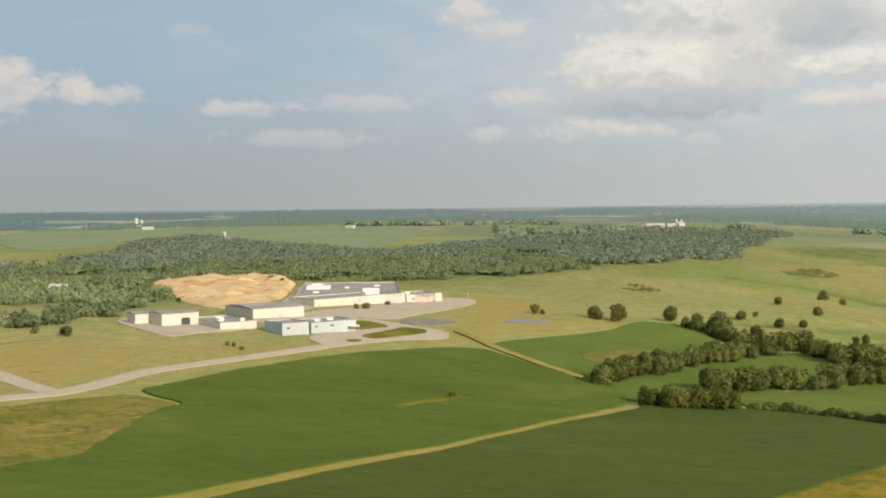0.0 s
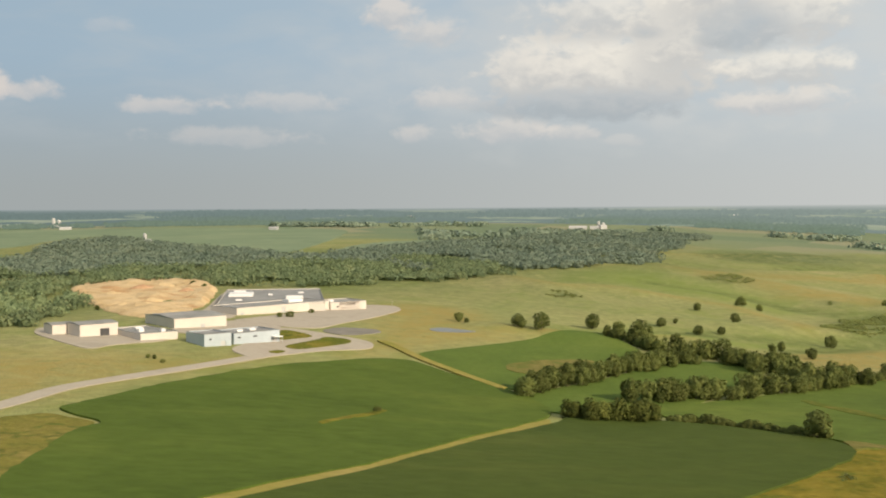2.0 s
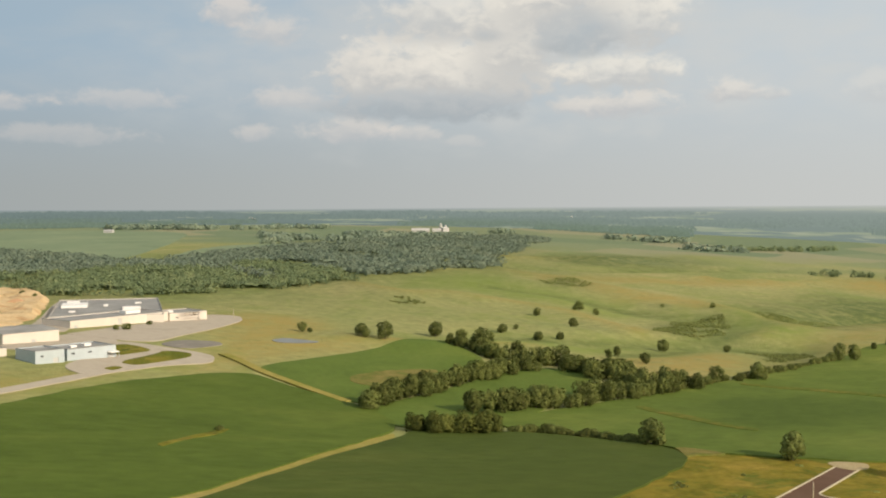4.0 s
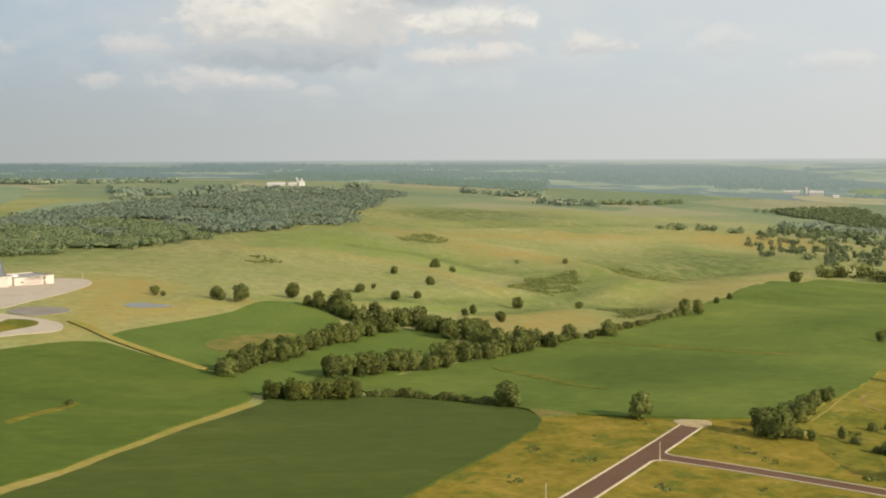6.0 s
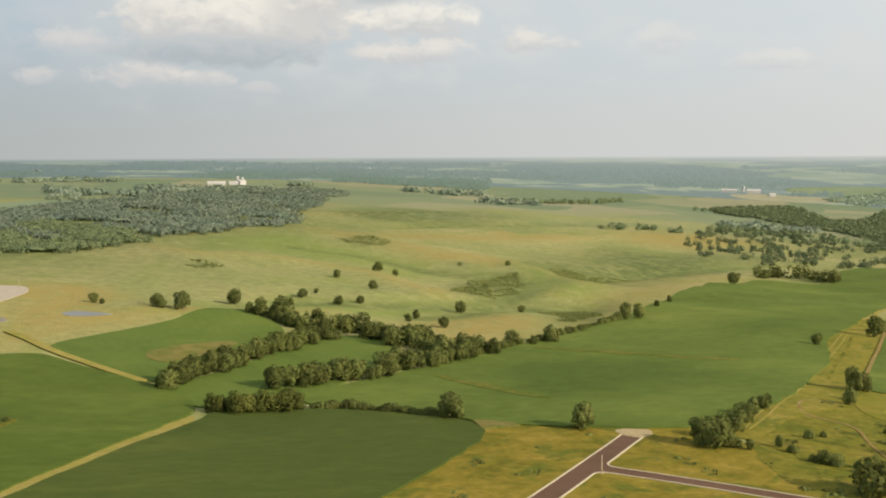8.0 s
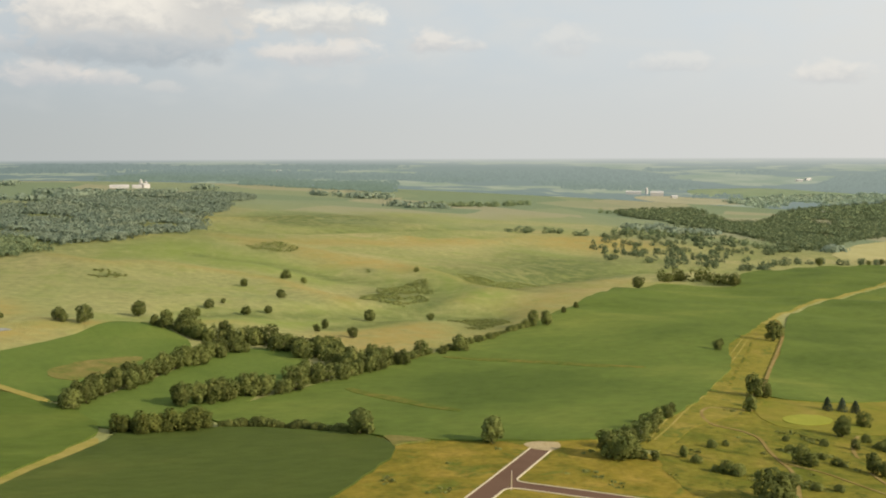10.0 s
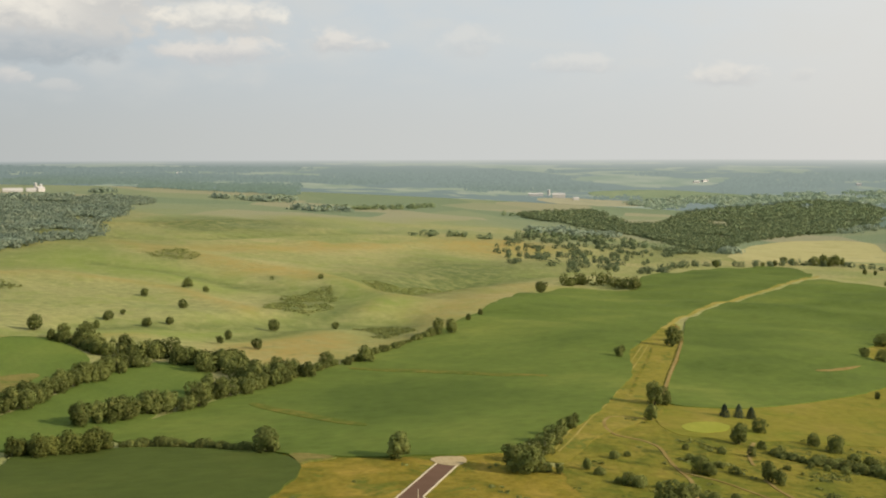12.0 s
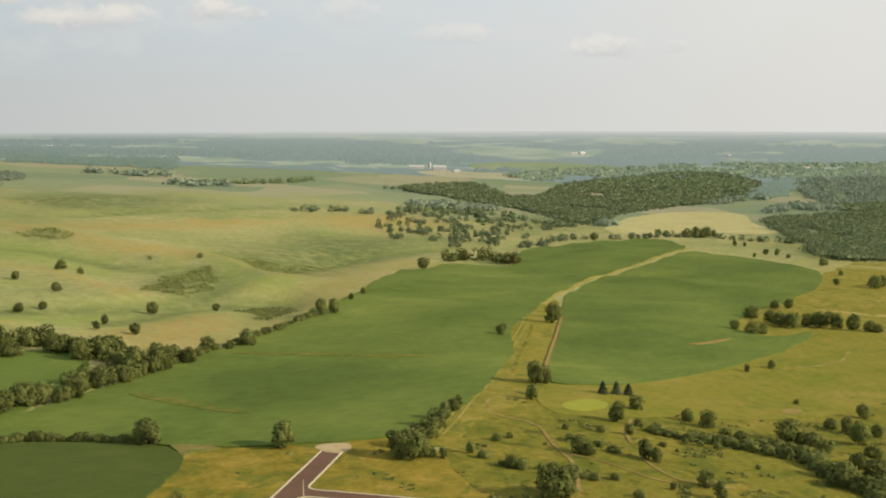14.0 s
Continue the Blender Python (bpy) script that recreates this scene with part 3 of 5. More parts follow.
ROW_NORTH = [(61, 453), (69, 465), (78, 477), (93, 491), (115, 521), (131, 540), (147, 558), (160, 570), (172, 579)]
ROW_UPPER = [(154, 622), (162, 612), (172, 602), (184, 598), (194, 586), (201, 569), (203, 558), (214, 561)]
ROW_SOUTH = [(109, 454), (119, 453), (137, 462), (157, 475), (178, 490), (196, 500), (219, 519), (235, 530)]
ROW_CLUMP = [(76, 409), (83, 404), (92, 407), (100, 406), (107, 410)]
ROW_HEDGE = [(112, 409), (125, 406), (135, 398), (147, 386), (158, 375)]
ROW_WOOD = [(712, 911), (752, 929), (760, 906), (760, 881), (770, 870)]
ROW_RIDGE = [(889, 998), (1007, 1069), (1101, 1100), (1138, 1072), (1219, 1083), (1331, 1072), (1318, 991), (1345, 944)]
ROW_FAR = [(945, 1981), (1047, 2037), (1175, 2105), (1317, 2193)]
ROW_FAR_B = [(873, 1495), (921, 1492), (970, 1460)]
ROW_FAR_C = [(1402, 2002), (1507, 1999), (1580, 1973), (1609, 1893)]
ROW_FAR_D = [(1098, 1518), (1143, 1486), (1173, 1450), (1230, 1418), (1213, 1332)]
ROW_YARD = [(-173, 591), (-183, 599), (-190, 593), (-196, 594), (-189, 547)]
ROW_LINK = [(200, 558), (215, 576), (209, 544), (209, 524), (215, 516), (226, 532)]
ROW_BANK = [(334, 296), (338, 287), (345, 276), (353, 266), (360, 256), (359, 242), (347, 229), (339, 215), (332, 198)]
ROW_YARD_B = [(-204, 530), (-201, 551), (-198, 574), (-190, 593), (-182, 618), (-179, 665), (-184, 731)]
ROW_BROOK = [(219, 515), (237, 530), (257, 543), (288, 560), (320, 585), (354, 612), (379, 627)]
ROW_LOT = [(138, 638), (146, 628), (155, 611), (165, 602)]
SCRUB_A = [(321, 783), (355, 834), (388, 882), (414, 892), (425, 870), (408, 824), (378, 793), (354, 764), (336, 774)]
SCRUB_B = [(355, 695), (383, 722), (397, 711), (403, 689), (379, 655), (352, 645), (349, 667)]
SCRUB_C = [(492, 963), (513, 960), (530, 936), (586, 965), (640, 1007), (576, 928), (510, 868), (474, 857), (472, 896)]
SCRUB_D = [(148, 890), (162, 916), (174, 909), (165, 884), (150, 876)]
SCRUB_E = [(346, 1142), (388, 1171), (393, 1131), (369, 1078), (345, 1078), (331, 1092)]
SCRUB_F = [(396, 965), (413, 969), (408, 949), (395, 946)]
DRY_A = [(854, 1430), (982, 1448), (1077, 1398), (1010, 1299), (833, 1227), (794, 1299)]
DRY_B = [(230, 631), (272, 681), (319, 696), (333, 655), (313, 601), (272, 563), (236, 543), (228, 581)]
DRY_C = [(406, 1047), (466, 1029), (467, 967), (429, 934), (419, 991), (375, 998)]
DRY_D = [(5, 681), (31, 650), (69, 642), (103, 648), (65, 603), (19, 568), (4, 576)]
DRY_E = [(-127, 319), (-115, 331), (-101, 339), (-90, 318), (-89, 280), (-94, 262), (-102, 255)]
LUSH_A = [(235, 1159), (275, 1177), (363, 994), (364, 887), (319, 875), (293, 950), (253, 994), (163, 1009)]
LUSH_B = [(462, 943), (462, 899), (445, 805), (481, 804), (428, 748), (392, 753), (391, 809)]
LUSH_C = [(110, 684), (145, 683), (228, 715), (300, 710), (235, 666), (151, 651)]
DRY_F = [(346, 1305), (384, 1242), (413, 1049), (469, 1022), (483, 951), (469, 900), (439, 957), (398, 996), (369, 1078), (334, 1211)]
DRY_G = [(331, 613), (480, 795), (607, 894), (679, 928), (597, 837), (465, 705), (407, 659), (331, 598)]
DRY_H = [(388, 1224), (509, 1293), (669, 1332), (742, 1310), (633, 1261), (472, 1197), (388, 1184)]
LOW_A = [(516, 1004), (615, 1100), (711, 1190), (778, 1147), (765, 1031), (633, 933), (497, 831), (460, 842)]
LOW_B = [(498, 956), (600, 1058), (706, 1111), (793, 1169), (863, 1157), (746, 1054), (640, 1007), (510, 879), (482, 892)]
LOW_C = [(439, 1590), (610, 1782), (719, 1701), (794, 1643), (624, 1476), (498, 1454)]
LUSH_D = [(583, 1955), (970, 2293), (1054, 2182), (1275, 2088), (1340, 1976), (1017, 1666), (794, 1643), (625, 1712)]
WOOD_RIM = [(1959, 2300), (2242, 2335), (2502, 2248), (2713, 2107), (2839, 1924), (3035, 1759), (2989, 1567), (2819, 1477), (2494, 1756), (2490, 1933),
    (2301, 2066), (1936, 2118)]
WOOD_FILL = [(2259, 1566), (2136, 1403), (1992, 1270), (2159, 1287), (2265, 1183), (2435, 1273), (2298, 1371)]
WOOD_YARD = [(-375, 951), (-295, 894), (-222, 794), (-242, 934), (-186, 763), (-175, 650), (-192, 640), (-240, 717), (-253, 693), (-265, 671)]
TRACK_LOOP = [(328.9, 362.2), (319.9, 367.1), (312.2, 370.8), (301.4, 362.5), (291.7, 349.4), (287.6, 338.1), (293.1, 327.9), (292.1, 317.6), (279.6,
    298.7), (273.2, 286.9), (268.3, 276.0), (256.4, 261.4), (243.1, 246.6)]
TRACK_BANK = [(273, 284), (278, 272), (278, 259), (278, 246), (281, 239)]
PATH_A = [(343.0, 317.3), (328.5, 306.4), (317.4, 296.0), (309.7, 286.5)]
PATH_B = [(296.1, 268.2), (289.4, 256.3), (285.4, 242.8), (289.9, 232.2), (295.2, 227.1)]
PATH_C = [(540, 383), (569, 378), (599, 383), (635, 401)]
FIELD_RIM = [(573, 606), (534, 559), (487, 512), (419, 449), (373, 404)]
PATH_D = [(-189, 465), (-179, 477), (-169, 483)]
FAR_CROP_A = [(-1013, 2573), (-728, 2618), (-348, 2629), (-29, 2465), (-57, 1792), (-97, 1339), (-181, 1478), (-304, 1712), (-489, 2146), (-523, 1915),
    (-493, 1624), (-589, 1495)]
FAR_CROP_B = [(-53, 1420), (-3, 1451), (97, 1670), (203, 1872), (136, 1854), (14, 1745)]
FAR_CROP_C = [(2058, 2569), (2322, 2516), (2436, 2276), (2391, 2191), (2184, 2274), (1978, 2394)]
FAR_SOIL = [(1784, 2446), (1906, 2429), (1966, 2356), (2155, 2243), (2117, 2204), (1851, 2218), (1745, 2318)]
FAR_PALE = [(-484, 1227), (-455, 1249), (-397, 1207), (-378, 1150), (-423, 1160), (-453, 1149)]
SOIL_PILES = [(-186, 833, 9), (-175, 891, 12), (-164, 918, 10), (-136, 861, 8), (-155, 725, 6), (-142, 752, 9), (-150, 800, 7)]
CLIP_G = [(534, 449), (550, 451), (572, 455), (589, 455), (565, 449), (538, 445)]
DITCH_G = [(738, 826), (719, 787), (718, 758)]
POLES = [(165.5, 285.1), (112.4, 248.4), (15.9, 732.1)]
FARM_A = [(476, 2519), (516, 2530), (540, 2601), (535, 2535), (535, 2665)]
FARM_B = [(1831, 2489), (1870, 2437), (1881, 2377), (1880, 2496), (1884, 2480)]
BARNS = [(-736, 2720), (-679, 2590), (-329, 1717), (132, 3308), (-200, 2433), (-281, 820), (1132, 3391), (133, 3404), (2532, 2595), (2572, 2600),
    (2832, 2222), (2738, 1877), (2757, 1702)]
RUT_A = [(485, 534), (444, 494), (402, 455), (365, 418)]
RUT_B = [(479, 532), (429, 487), (383, 445), (339, 403), (300, 369), (270, 342), (248, 324)]
RUT_C = [(475, 533), (428, 491), (383, 449), (342, 410), (303, 376), (270, 347), (249, 327)]
GOLD_A = [(-231, 490), (-168, 485), (-120, 489), (-75, 488), (-49, 499), (-72, 468), (-103, 419), (-120, 374), (-138, 347), (-160, 339)]
GOLD_B = [(-2, 737), (25, 774), (67, 754), (77, 707), (51, 648), (27, 557), (4, 527), (-9, 517), (4, 565), (15, 641)]
GOLD_C = [(661, 516), (751, 553), (843, 574), (952, 636), (1098, 698), (1202, 714), (1177, 612), (713, 369), (638, 404), (626, 437), (581, 449)]
BARE_VERGE = [(160, 370), (169, 362), (173, 353), (163, 353), (156, 350)]
PATH_E = [(7, 571), (15, 552), (24, 525), (40, 495), (56, 466)]
CREST_A = [(243, 1207), (330, 1200), (385, 1177), (401, 1080), (426, 1023), (463, 997), (465, 926), (461, 854)]
CREST_B = [(132, 1004), (160, 955), (197, 962), (235, 946), (269, 929), (291, 892), (300, 835), (309, 774)]
CREST_C = [(395, 760), (455, 813), (522, 870), (617, 930), (686, 928)]
CREST_D = [(619, 1332), (715, 1324), (827, 1376), (990, 1399)]
CREST_E = [(84, 651), (112, 642), (143, 644), (189, 656)]
CREST_F = [(389, 1524), (522, 1593), (701, 1678), (965, 1785), (1143, 1799), (1416, 1803)]
HOLLOW_A = [(179, 721), (233, 716), (307, 738), (352, 748), (395, 789)]
HOLLOW_B = [(495, 999), (493, 903), (569, 937), (675, 1017), (782, 1049)]
HOLLOW_C = [(269, 1056), (331, 1011), (361, 946), (393, 893), (416, 851)]
HOLLOW_D = [(256, 673), (321, 710), (360, 719), (394, 721)]
HOLLOW_E = [(375, 1361), (490, 1381), (656, 1487), (839, 1551)]


def bulge(square):
    return 0.5 * square * np.log(square + 1e-9)


HILLS = np.array(HILLS_NEAR + HILLS_FAR, float)
KNOTS = HILLS[:, :2] / 100.0


def spline_weights():
    count = len(KNOTS)
    kernel = bulge(((KNOTS[:, None] - KNOTS[None]) ** 2).sum(2)) + 0.02 * np.eye(count)
    plane = np.c_[np.ones(count), KNOTS]
    system = np.block([[kernel, plane], [plane.T, np.zeros((3, 3))]])
    return np.linalg.solve(system, np.r_[HILLS[:, 2], 0, 0, 0])


WEIGHTS = spline_weights()
# gullies and spurs: from, to, width, height
FOLDS = [(490, 850, 640, 1000, 38, -6), (430, 900, 560, 1050, 40, 4), (350, 650, 400, 715, 26, -4), (440, 690, 590, 800, 36, 3),
         (300, 760, 340, 900, 35, -3), (220, 720, 300, 780, 30, 2.5)]
CRESTS = [np.array(line, float) for line in (CREST_A, CREST_B, CREST_C, CREST_D, CREST_E, CREST_F)]
HOLLOWS = [np.array(line, float) for line in (HOLLOW_A, HOLLOW_B, HOLLOW_C, HOLLOW_D, HOLLOW_E)]


def line_gap(line, p):
    """Distance of the points from a line."""
    gap = np.full(len(p), 1e9)
    for u, v in zip(line[:-1], line[1:]):
        t = np.clip(((p - u) @ (v - u)) / ((v - u) @ (v - u)), 0, 1)
        gap = np.minimum(gap, np.hypot(*(p - u - t[:, None] * (v - u)).T))
    return gap


def relief(points):
    """Heights of the land at (x, y) rows: smooth hills, rising to the rim of far country."""
    p = np.atleast_2d(np.asarray(points, float))[:, :2]
    z = np.empty(len(p))
    for start in range(0, len(p), 20000):
        q = p[start:start + 20000] / 100.0
        z[start:start + 20000] = (bulge(((q[:, None] - KNOTS[None]) ** 2).sum(2)) @ WEIGHTS[:len(KNOTS)]
                                  + np.c_[np.ones(len(q)), q] @ WEIGHTS[len(KNOTS):])
    reach = np.hypot(p[:, 0], p[:, 1])
    bearing = np.degrees(np.arctan2(p[:, 0], p[:, 1]))
    z = np.clip(z, -60, 45)
    x, y = p[:, 0], p[:, 1]
    folds = np.sin(x / 31 + 1.4 * np.sin(y / 57)) * np.sin(y / 39 + 1.2 * np.sin(x / 44)) + 0.5 * np.sin(x / 14 + y / 23 + 2 * np.sin(y / 61))
    for x0, y0, x1, y1, wide, lift in FOLDS:
        run = np.array((x1 - x0, y1 - y0), float)
        t = np.clip(((p - (x0, y0)) @ run) / (run @ run), 0, 1)
        gap = np.hypot(x - x0 - t * run[0], y - y0 - t * run[1])
        z = z + lift * np.exp(-(gap / wide) ** 2)
    for lines, lift, wide in ((CRESTS, 3.8, 24.0), (HOLLOWS, -4.5, 28.0)):
        for line in lines:
            z = z + lift * np.exp(-(line_gap(line, p) / wide) ** 2)
    z = z + folds * 1.2 * np.clip((reach - 560) / 300, 0, 1) * np.clip((2300 - reach) / 500, 0, 1) * np.clip((x - 60) / 80, 0, 1)
    rim = 74 + np.clip(bearing, 0, 45) * 0.36
    k = np.clip((reach - 2300) / 2500, 0, 1)
    k = k * k * (3 - 2 * k)
    return z * (1 - k) + rim * k


def level(x, y):
    return float(relief([(x, y)])[0])


def mesh_object(name, verts, faces, mat, parent=None, smooth=False):
    me = bpy.data.meshes.new(name)
    me.from_pydata(verts, [], faces)
    me.materials.append(mat)
    if smooth:
        me.shade_smooth()
    me.update()
    ob = new(name, me)
    ob.parent = parent
    return ob


def inside(poly, pts):
    """Which of the points lie in the polygon."""
    x, y = pts[:, 0], pts[:, 1]
    hit = np.zeros(len(pts), bool)
    for (x0, y0), (x1, y1) in zip(poly, np.roll(poly, -1, axis=0)):
        cross = (y0 > y) != (y1 > y)
        hit ^= cross & (x < (x1 - x0) * (y - y0) / (y1 - y0 + 1e-12) + x0)
    return hit


def nearness(poly, pts):
    """1 well inside the polygon, fading to 0 just outside it."""
    out = np.zeros(len(pts))
    low, high = poly.min(0), poly.max(0)
    soft = 0.2 * np.min(high - low) + 4.0
    near = np.where(((pts > low - soft) & (pts < high + soft)).all(1))[0]
    if not len(near):
        return out
    p = pts[near]
    gap = np.full(len(p), 1e9)
    for u, v in zip(poly, np.roll(poly, -1, axis=0)):
        t = np.clip(((p - u) @ (v - u)) / max((v - u) @ (v - u), 1e-9), 0, 1)
        gap = np.minimum(gap, np.hypot(*(p - u - t[:, None] * (v - u)).T))
    signed = np.where(inside(poly, p), gap, -gap)
    k = np.clip((signed + soft) / (2 * soft), 0, 1)
    out[near] = k * k * (3 - 2 * k)
    return out


DRY_PLACES = (GOLD_A, GOLD_B, GOLD_C, DRY_A, DRY_B, DRY_C, DRY_D, DRY_E, DRY_F, DRY_G, DRY_H)
LUSH_PLACES = (LUSH_A, LUSH_B, LUSH_C, LUSH_D)
SCRUB_PLACES = (SCRUB_A, SCRUB_B, SCRUB_C, SCRUB_D, SCRUB_E, SCRUB_F, LOW_A, LOW_B, LOW_C, WOOD_W, WOOD_E, WOOD_SE, WOOD_NE, WOOD_RIM, WOOD_FILL, WOOD_YARD)


def ring(name, inner, outer, mat, label):
    """A sheet of land between two distances from the middle, all the way round."""
    bearings = np.radians(np.concatenate([np.arange(-40, 80, 0.5), np.arange(80, 320, 4.0)]))
    steps = int(math.log(outer / inner) / 0.02) + 1
    reaches = inner * (outer / inner) ** (np.arange(steps + 1) / steps)
    grid = np.array([(r * np.sin(bearings), r * np.cos(bearings)) for r in reaches]).transpose(0, 2, 1).reshape(-1, 2)
    z = relief(grid)
    m = len(bearings)
    faces = [(i * m + j, i * m + (j + 1) % m, (i + 1) * m + (j + 1) % m, (i + 1) * m + j) for i in range(steps) for j in range(m)]
    verts = [(x, y, h) for (x, y), h in zip(grid.tolist(), z.tolist())]
    if inner < 50:
        verts.append((0, 0, level(0, 0)))
        faces += [(len(verts) - 1, (j + 1) % m, j) for j in range(m)]
    ob = mesh_object(name, verts, [f[::-1] for f in faces], mat, smooth=True)
    if name == "ground":
        layer = ob.data.color_attributes.new("cover", "FLOAT_COLOR", "POINT")
        colours = np.zeros((len(verts), 4), np.float32)
        colours[:, 3] = 1.0
        flat = np.array(verts)[:, :2]
        for channel, polys in enumerate((DRY_PLACES, LUSH_PLACES, SCRUB_PLACES)):
            for poly in polys:
                colours[:, channel] = np.maximum(colours[:, channel], nearness(np.array(poly, float), flat))
        for channel, lines, wide, top in ((0, CRESTS, 11.0, 0.85), (1, HOLLOWS, 26.0, 0.75), (2, HOLLOWS, 13.0, 0.8)):
            for line in lines:
                colours[:, channel] = np.maximum(colours[:, channel], top * np.exp(-(line_gap(line, flat) / wide) ** 2))
        layer.data.foreach_set("color", colours.ravel())
    return tagged(ob, label, "ground" if name == "ground" else "backdrop", kind="structure")


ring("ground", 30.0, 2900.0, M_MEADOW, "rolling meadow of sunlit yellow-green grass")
ring("backdrop", 2900.0, 4920.0, M_HAZELAND, "glowing far woods and fields with painted haze")


def rounded(poly, step, wobble, closed=True):
    """The polygon's outline with its corners softened, cut into short steps, with a natural wobble."""
    p = np.array(poly, float)
    for _ in range(2):
        q = np.roll(p, -1, axis=0) if closed else p[1:]
        o = p if closed else p[:-1]
        cut = np.stack([o * 0.8 + q * 0.2, o * 0.2 + q * 0.8], 1).reshape(-1, 2)
        p = cut if closed else np.vstack([p[:1], cut, p[-1:]])
    out = []
    ends = np.roll(p, -1, axis=0) if closed else p[1:]
    for u, v in zip(p, ends):
        count = max(1, int(np.hypot(*(v - u)) / step))
        for k in range(count):
            w = u + (v - u) * k / count
            shift = (noise.noise_vector((w[0] / 12.0, w[1] / 12.0, 0.0)) + noise.noise_vector((w[0] / 4.0, w[1] / 4.0, 5.0)) * 0.5) * wobble
            out.append((w[0] + shift[0], w[1] + shift[1]))
    if not closed:
        out.append(tuple(p[-1]))
    return np.array(out)


def sheet(name, poly, mat, label, category, lift=0.2, step=8.0, wobble=0.0, skirt=True, relief_noise=0.0, kind="structure", soft=True):
    """A layer that lies on the land inside a polygon: crops, turf, paving. Its edge goes down into the ground."""
    from mathutils.geometry import delaunay_2d_cdt
    edge = rounded(poly, step * 0.5, wobble) if soft else np.array(poly, float)
    low, high = edge.min(0), edge.max(0)
    gx, gy = np.meshgrid(np.arange(low[0], high[0], step), np.arange(low[1], high[1], step))
    grid = np.c_[gx.ravel(), gy.ravel()] + np.random.uniform(-0.2, 0.2, (gx.size, 2)) * step
    grid = grid[inside(edge, grid)]
    if len(grid):
        gap = np.array([np.min((edge[:, 0] - x) ** 2 + (edge[:, 1] - y) ** 2) for x, y in grid])
        grid = grid[gap > (0.45 * step) ** 2]
    points = [Vector(p) for p in edge.tolist() + grid.tolist()]
    count = len(edge)
    verts, _, faces, *_ = delaunay_2d_cdt(points, [], [list(range(count))], 1, 1e-5)
    flat = np.array([tuple(v) for v in verts])
    z = relief(flat) + lift
    if relief_noise:
        for i, (x, y) in enumerate(flat):
            if i >= count:
                z[i] += relief_noise * (0.7 + noise.fractal((x / 24.0, y / 40.0, 3.0), 0.8, 2.0, 5))
    out = [(x, y, h) for (x, y), h in zip(flat.tolist(), z.tolist())]
    faces = [list(f) for f in faces]
    if skirt:
        rim = len(out)
        out += [out[i] for i in range(count)]
        base = len(out)
        out += [(out[i][0], out[i][1], out[i][2] - lift - 0.4) for i in range(count)]
        turn = 1 if sum(u[0] * v[1] - v[0] * u[1] for u, v in zip(edge, np.roll(edge, -1, axis=0))) > 0 else -1
        for i in range(count):
            j = (i + 1) % count
            face = [rim + i, base + i, base + j, rim + j]
            faces.append(face if turn > 0 else face[::-1])
    ob = mesh_object(name, out, faces, mat, smooth=not relief_noise)
    return tagged(ob, label, category, kind=kind)


def ribbon(line, width):
    """A polygon of that width along a line."""
    mid = rounded(line, 6.0, 0.0, closed=False)
    way = np.gradient(mid, axis=0)
    way /= np.linalg.norm(way, axis=1)[:, None] + 1e-9
    side = np.c_[-way[:, 1], way[:, 0]] * width / 2
    return np.vstack([mid + side, (mid - side)[::-1]])


def grow(poly, by):
    """The polygon with its outline moved outwards."""
    q = np.array(poly, float)
    way = np.roll(q, -1, axis=0) - np.roll(q, 1, axis=0)
    way /= np.linalg.norm(way, axis=1)[:, None] + 1e-9
    area = np.sum(q[:, 0] * np.roll(q[:, 1], -1) - np.roll(q[:, 0], -1) * q[:, 1])
    return q + np.c_[way[:, 1], -way[:, 0]] * by * (1 if area > 0 else -1)


# ---- fields, turf and paving ----
sheet("crop_field", FIELD_A, M_SOY, "dark green soybean field with an even canopy", "field", 0.7, wobble=1.5)
sheet("crop_field", FIELD_B, M_SOYDUSK, "dark green soybean field beside a new road", "field", 0.7, wobble=1.0)
sheet("crop_field", grow(FIELD_C, 1.0), M_CLOVER, "bright green field with a bare brown patch", "field", 0.5, wobble=1.0)
sheet("crop_field", grow(FIELD_D, 5.0), M_CLOVER, "narrow green field between two tree rows", "field", 0.5, wobble=1.0)
sheet("crop_field", grow(FIELD_E, 4), M_SOYHILL, "wide green soybean field on a gentle hill", "field", 0.7, wobble=1.5)
sheet("crop_field", FIELD_G, M_SOYHILL, "rounded green soybean field above the golf course", "field", 0.7, wobble=1.0)
sheet("field_margin", STRIP, M_DRYGRASS, "pale grass strip between two soybean fields", "grass strip", 0.3, 5.0, 0.8)
sheet("field_margin", LANE, M_LANE, "wide grass lane climbing between fields", "grass strip", 0.3, 6.0, 1.0)
sheet("field_margin", ribbon(LANE_TOP, 5.5), M_DRYGRASS, "narrow grass lane over the hilltop", "grass strip", 0.34, 6.0, 0.6, soft=False)
sheet("rough_grass", ROUGH_GOLF, M_ROUGH, "tussocky olive rough round the golf course", "grass", 0.12, 7.0, 2.0)
sheet("verge", VERGE_ROAD, M_VERGE, "dry patchy verge round the new road", "grass", 0.06, 5.0, 2.0)
sheet("verge", DRY_VERGE, M_BANK, "dry patchy grass bank below the drive", "grass", 0.1, 6.0, 2.0)
sheet("bare_patch", BARE_C, M_SOIL, "brown bare soil patch in a green field", "soil", 0.65, 5.0, 2.0)
sheet("grass_patch", SPRIG, M_ROUGH, "narrow rough patch left in the soybean field", "grass strip", 0.85, 4.0, 0.8)
sheet("bare_patch", BARE_VERGE, M_SOIL, "bare tan soil at the field corner", "soil", 0.75, 3.0, 1.5)
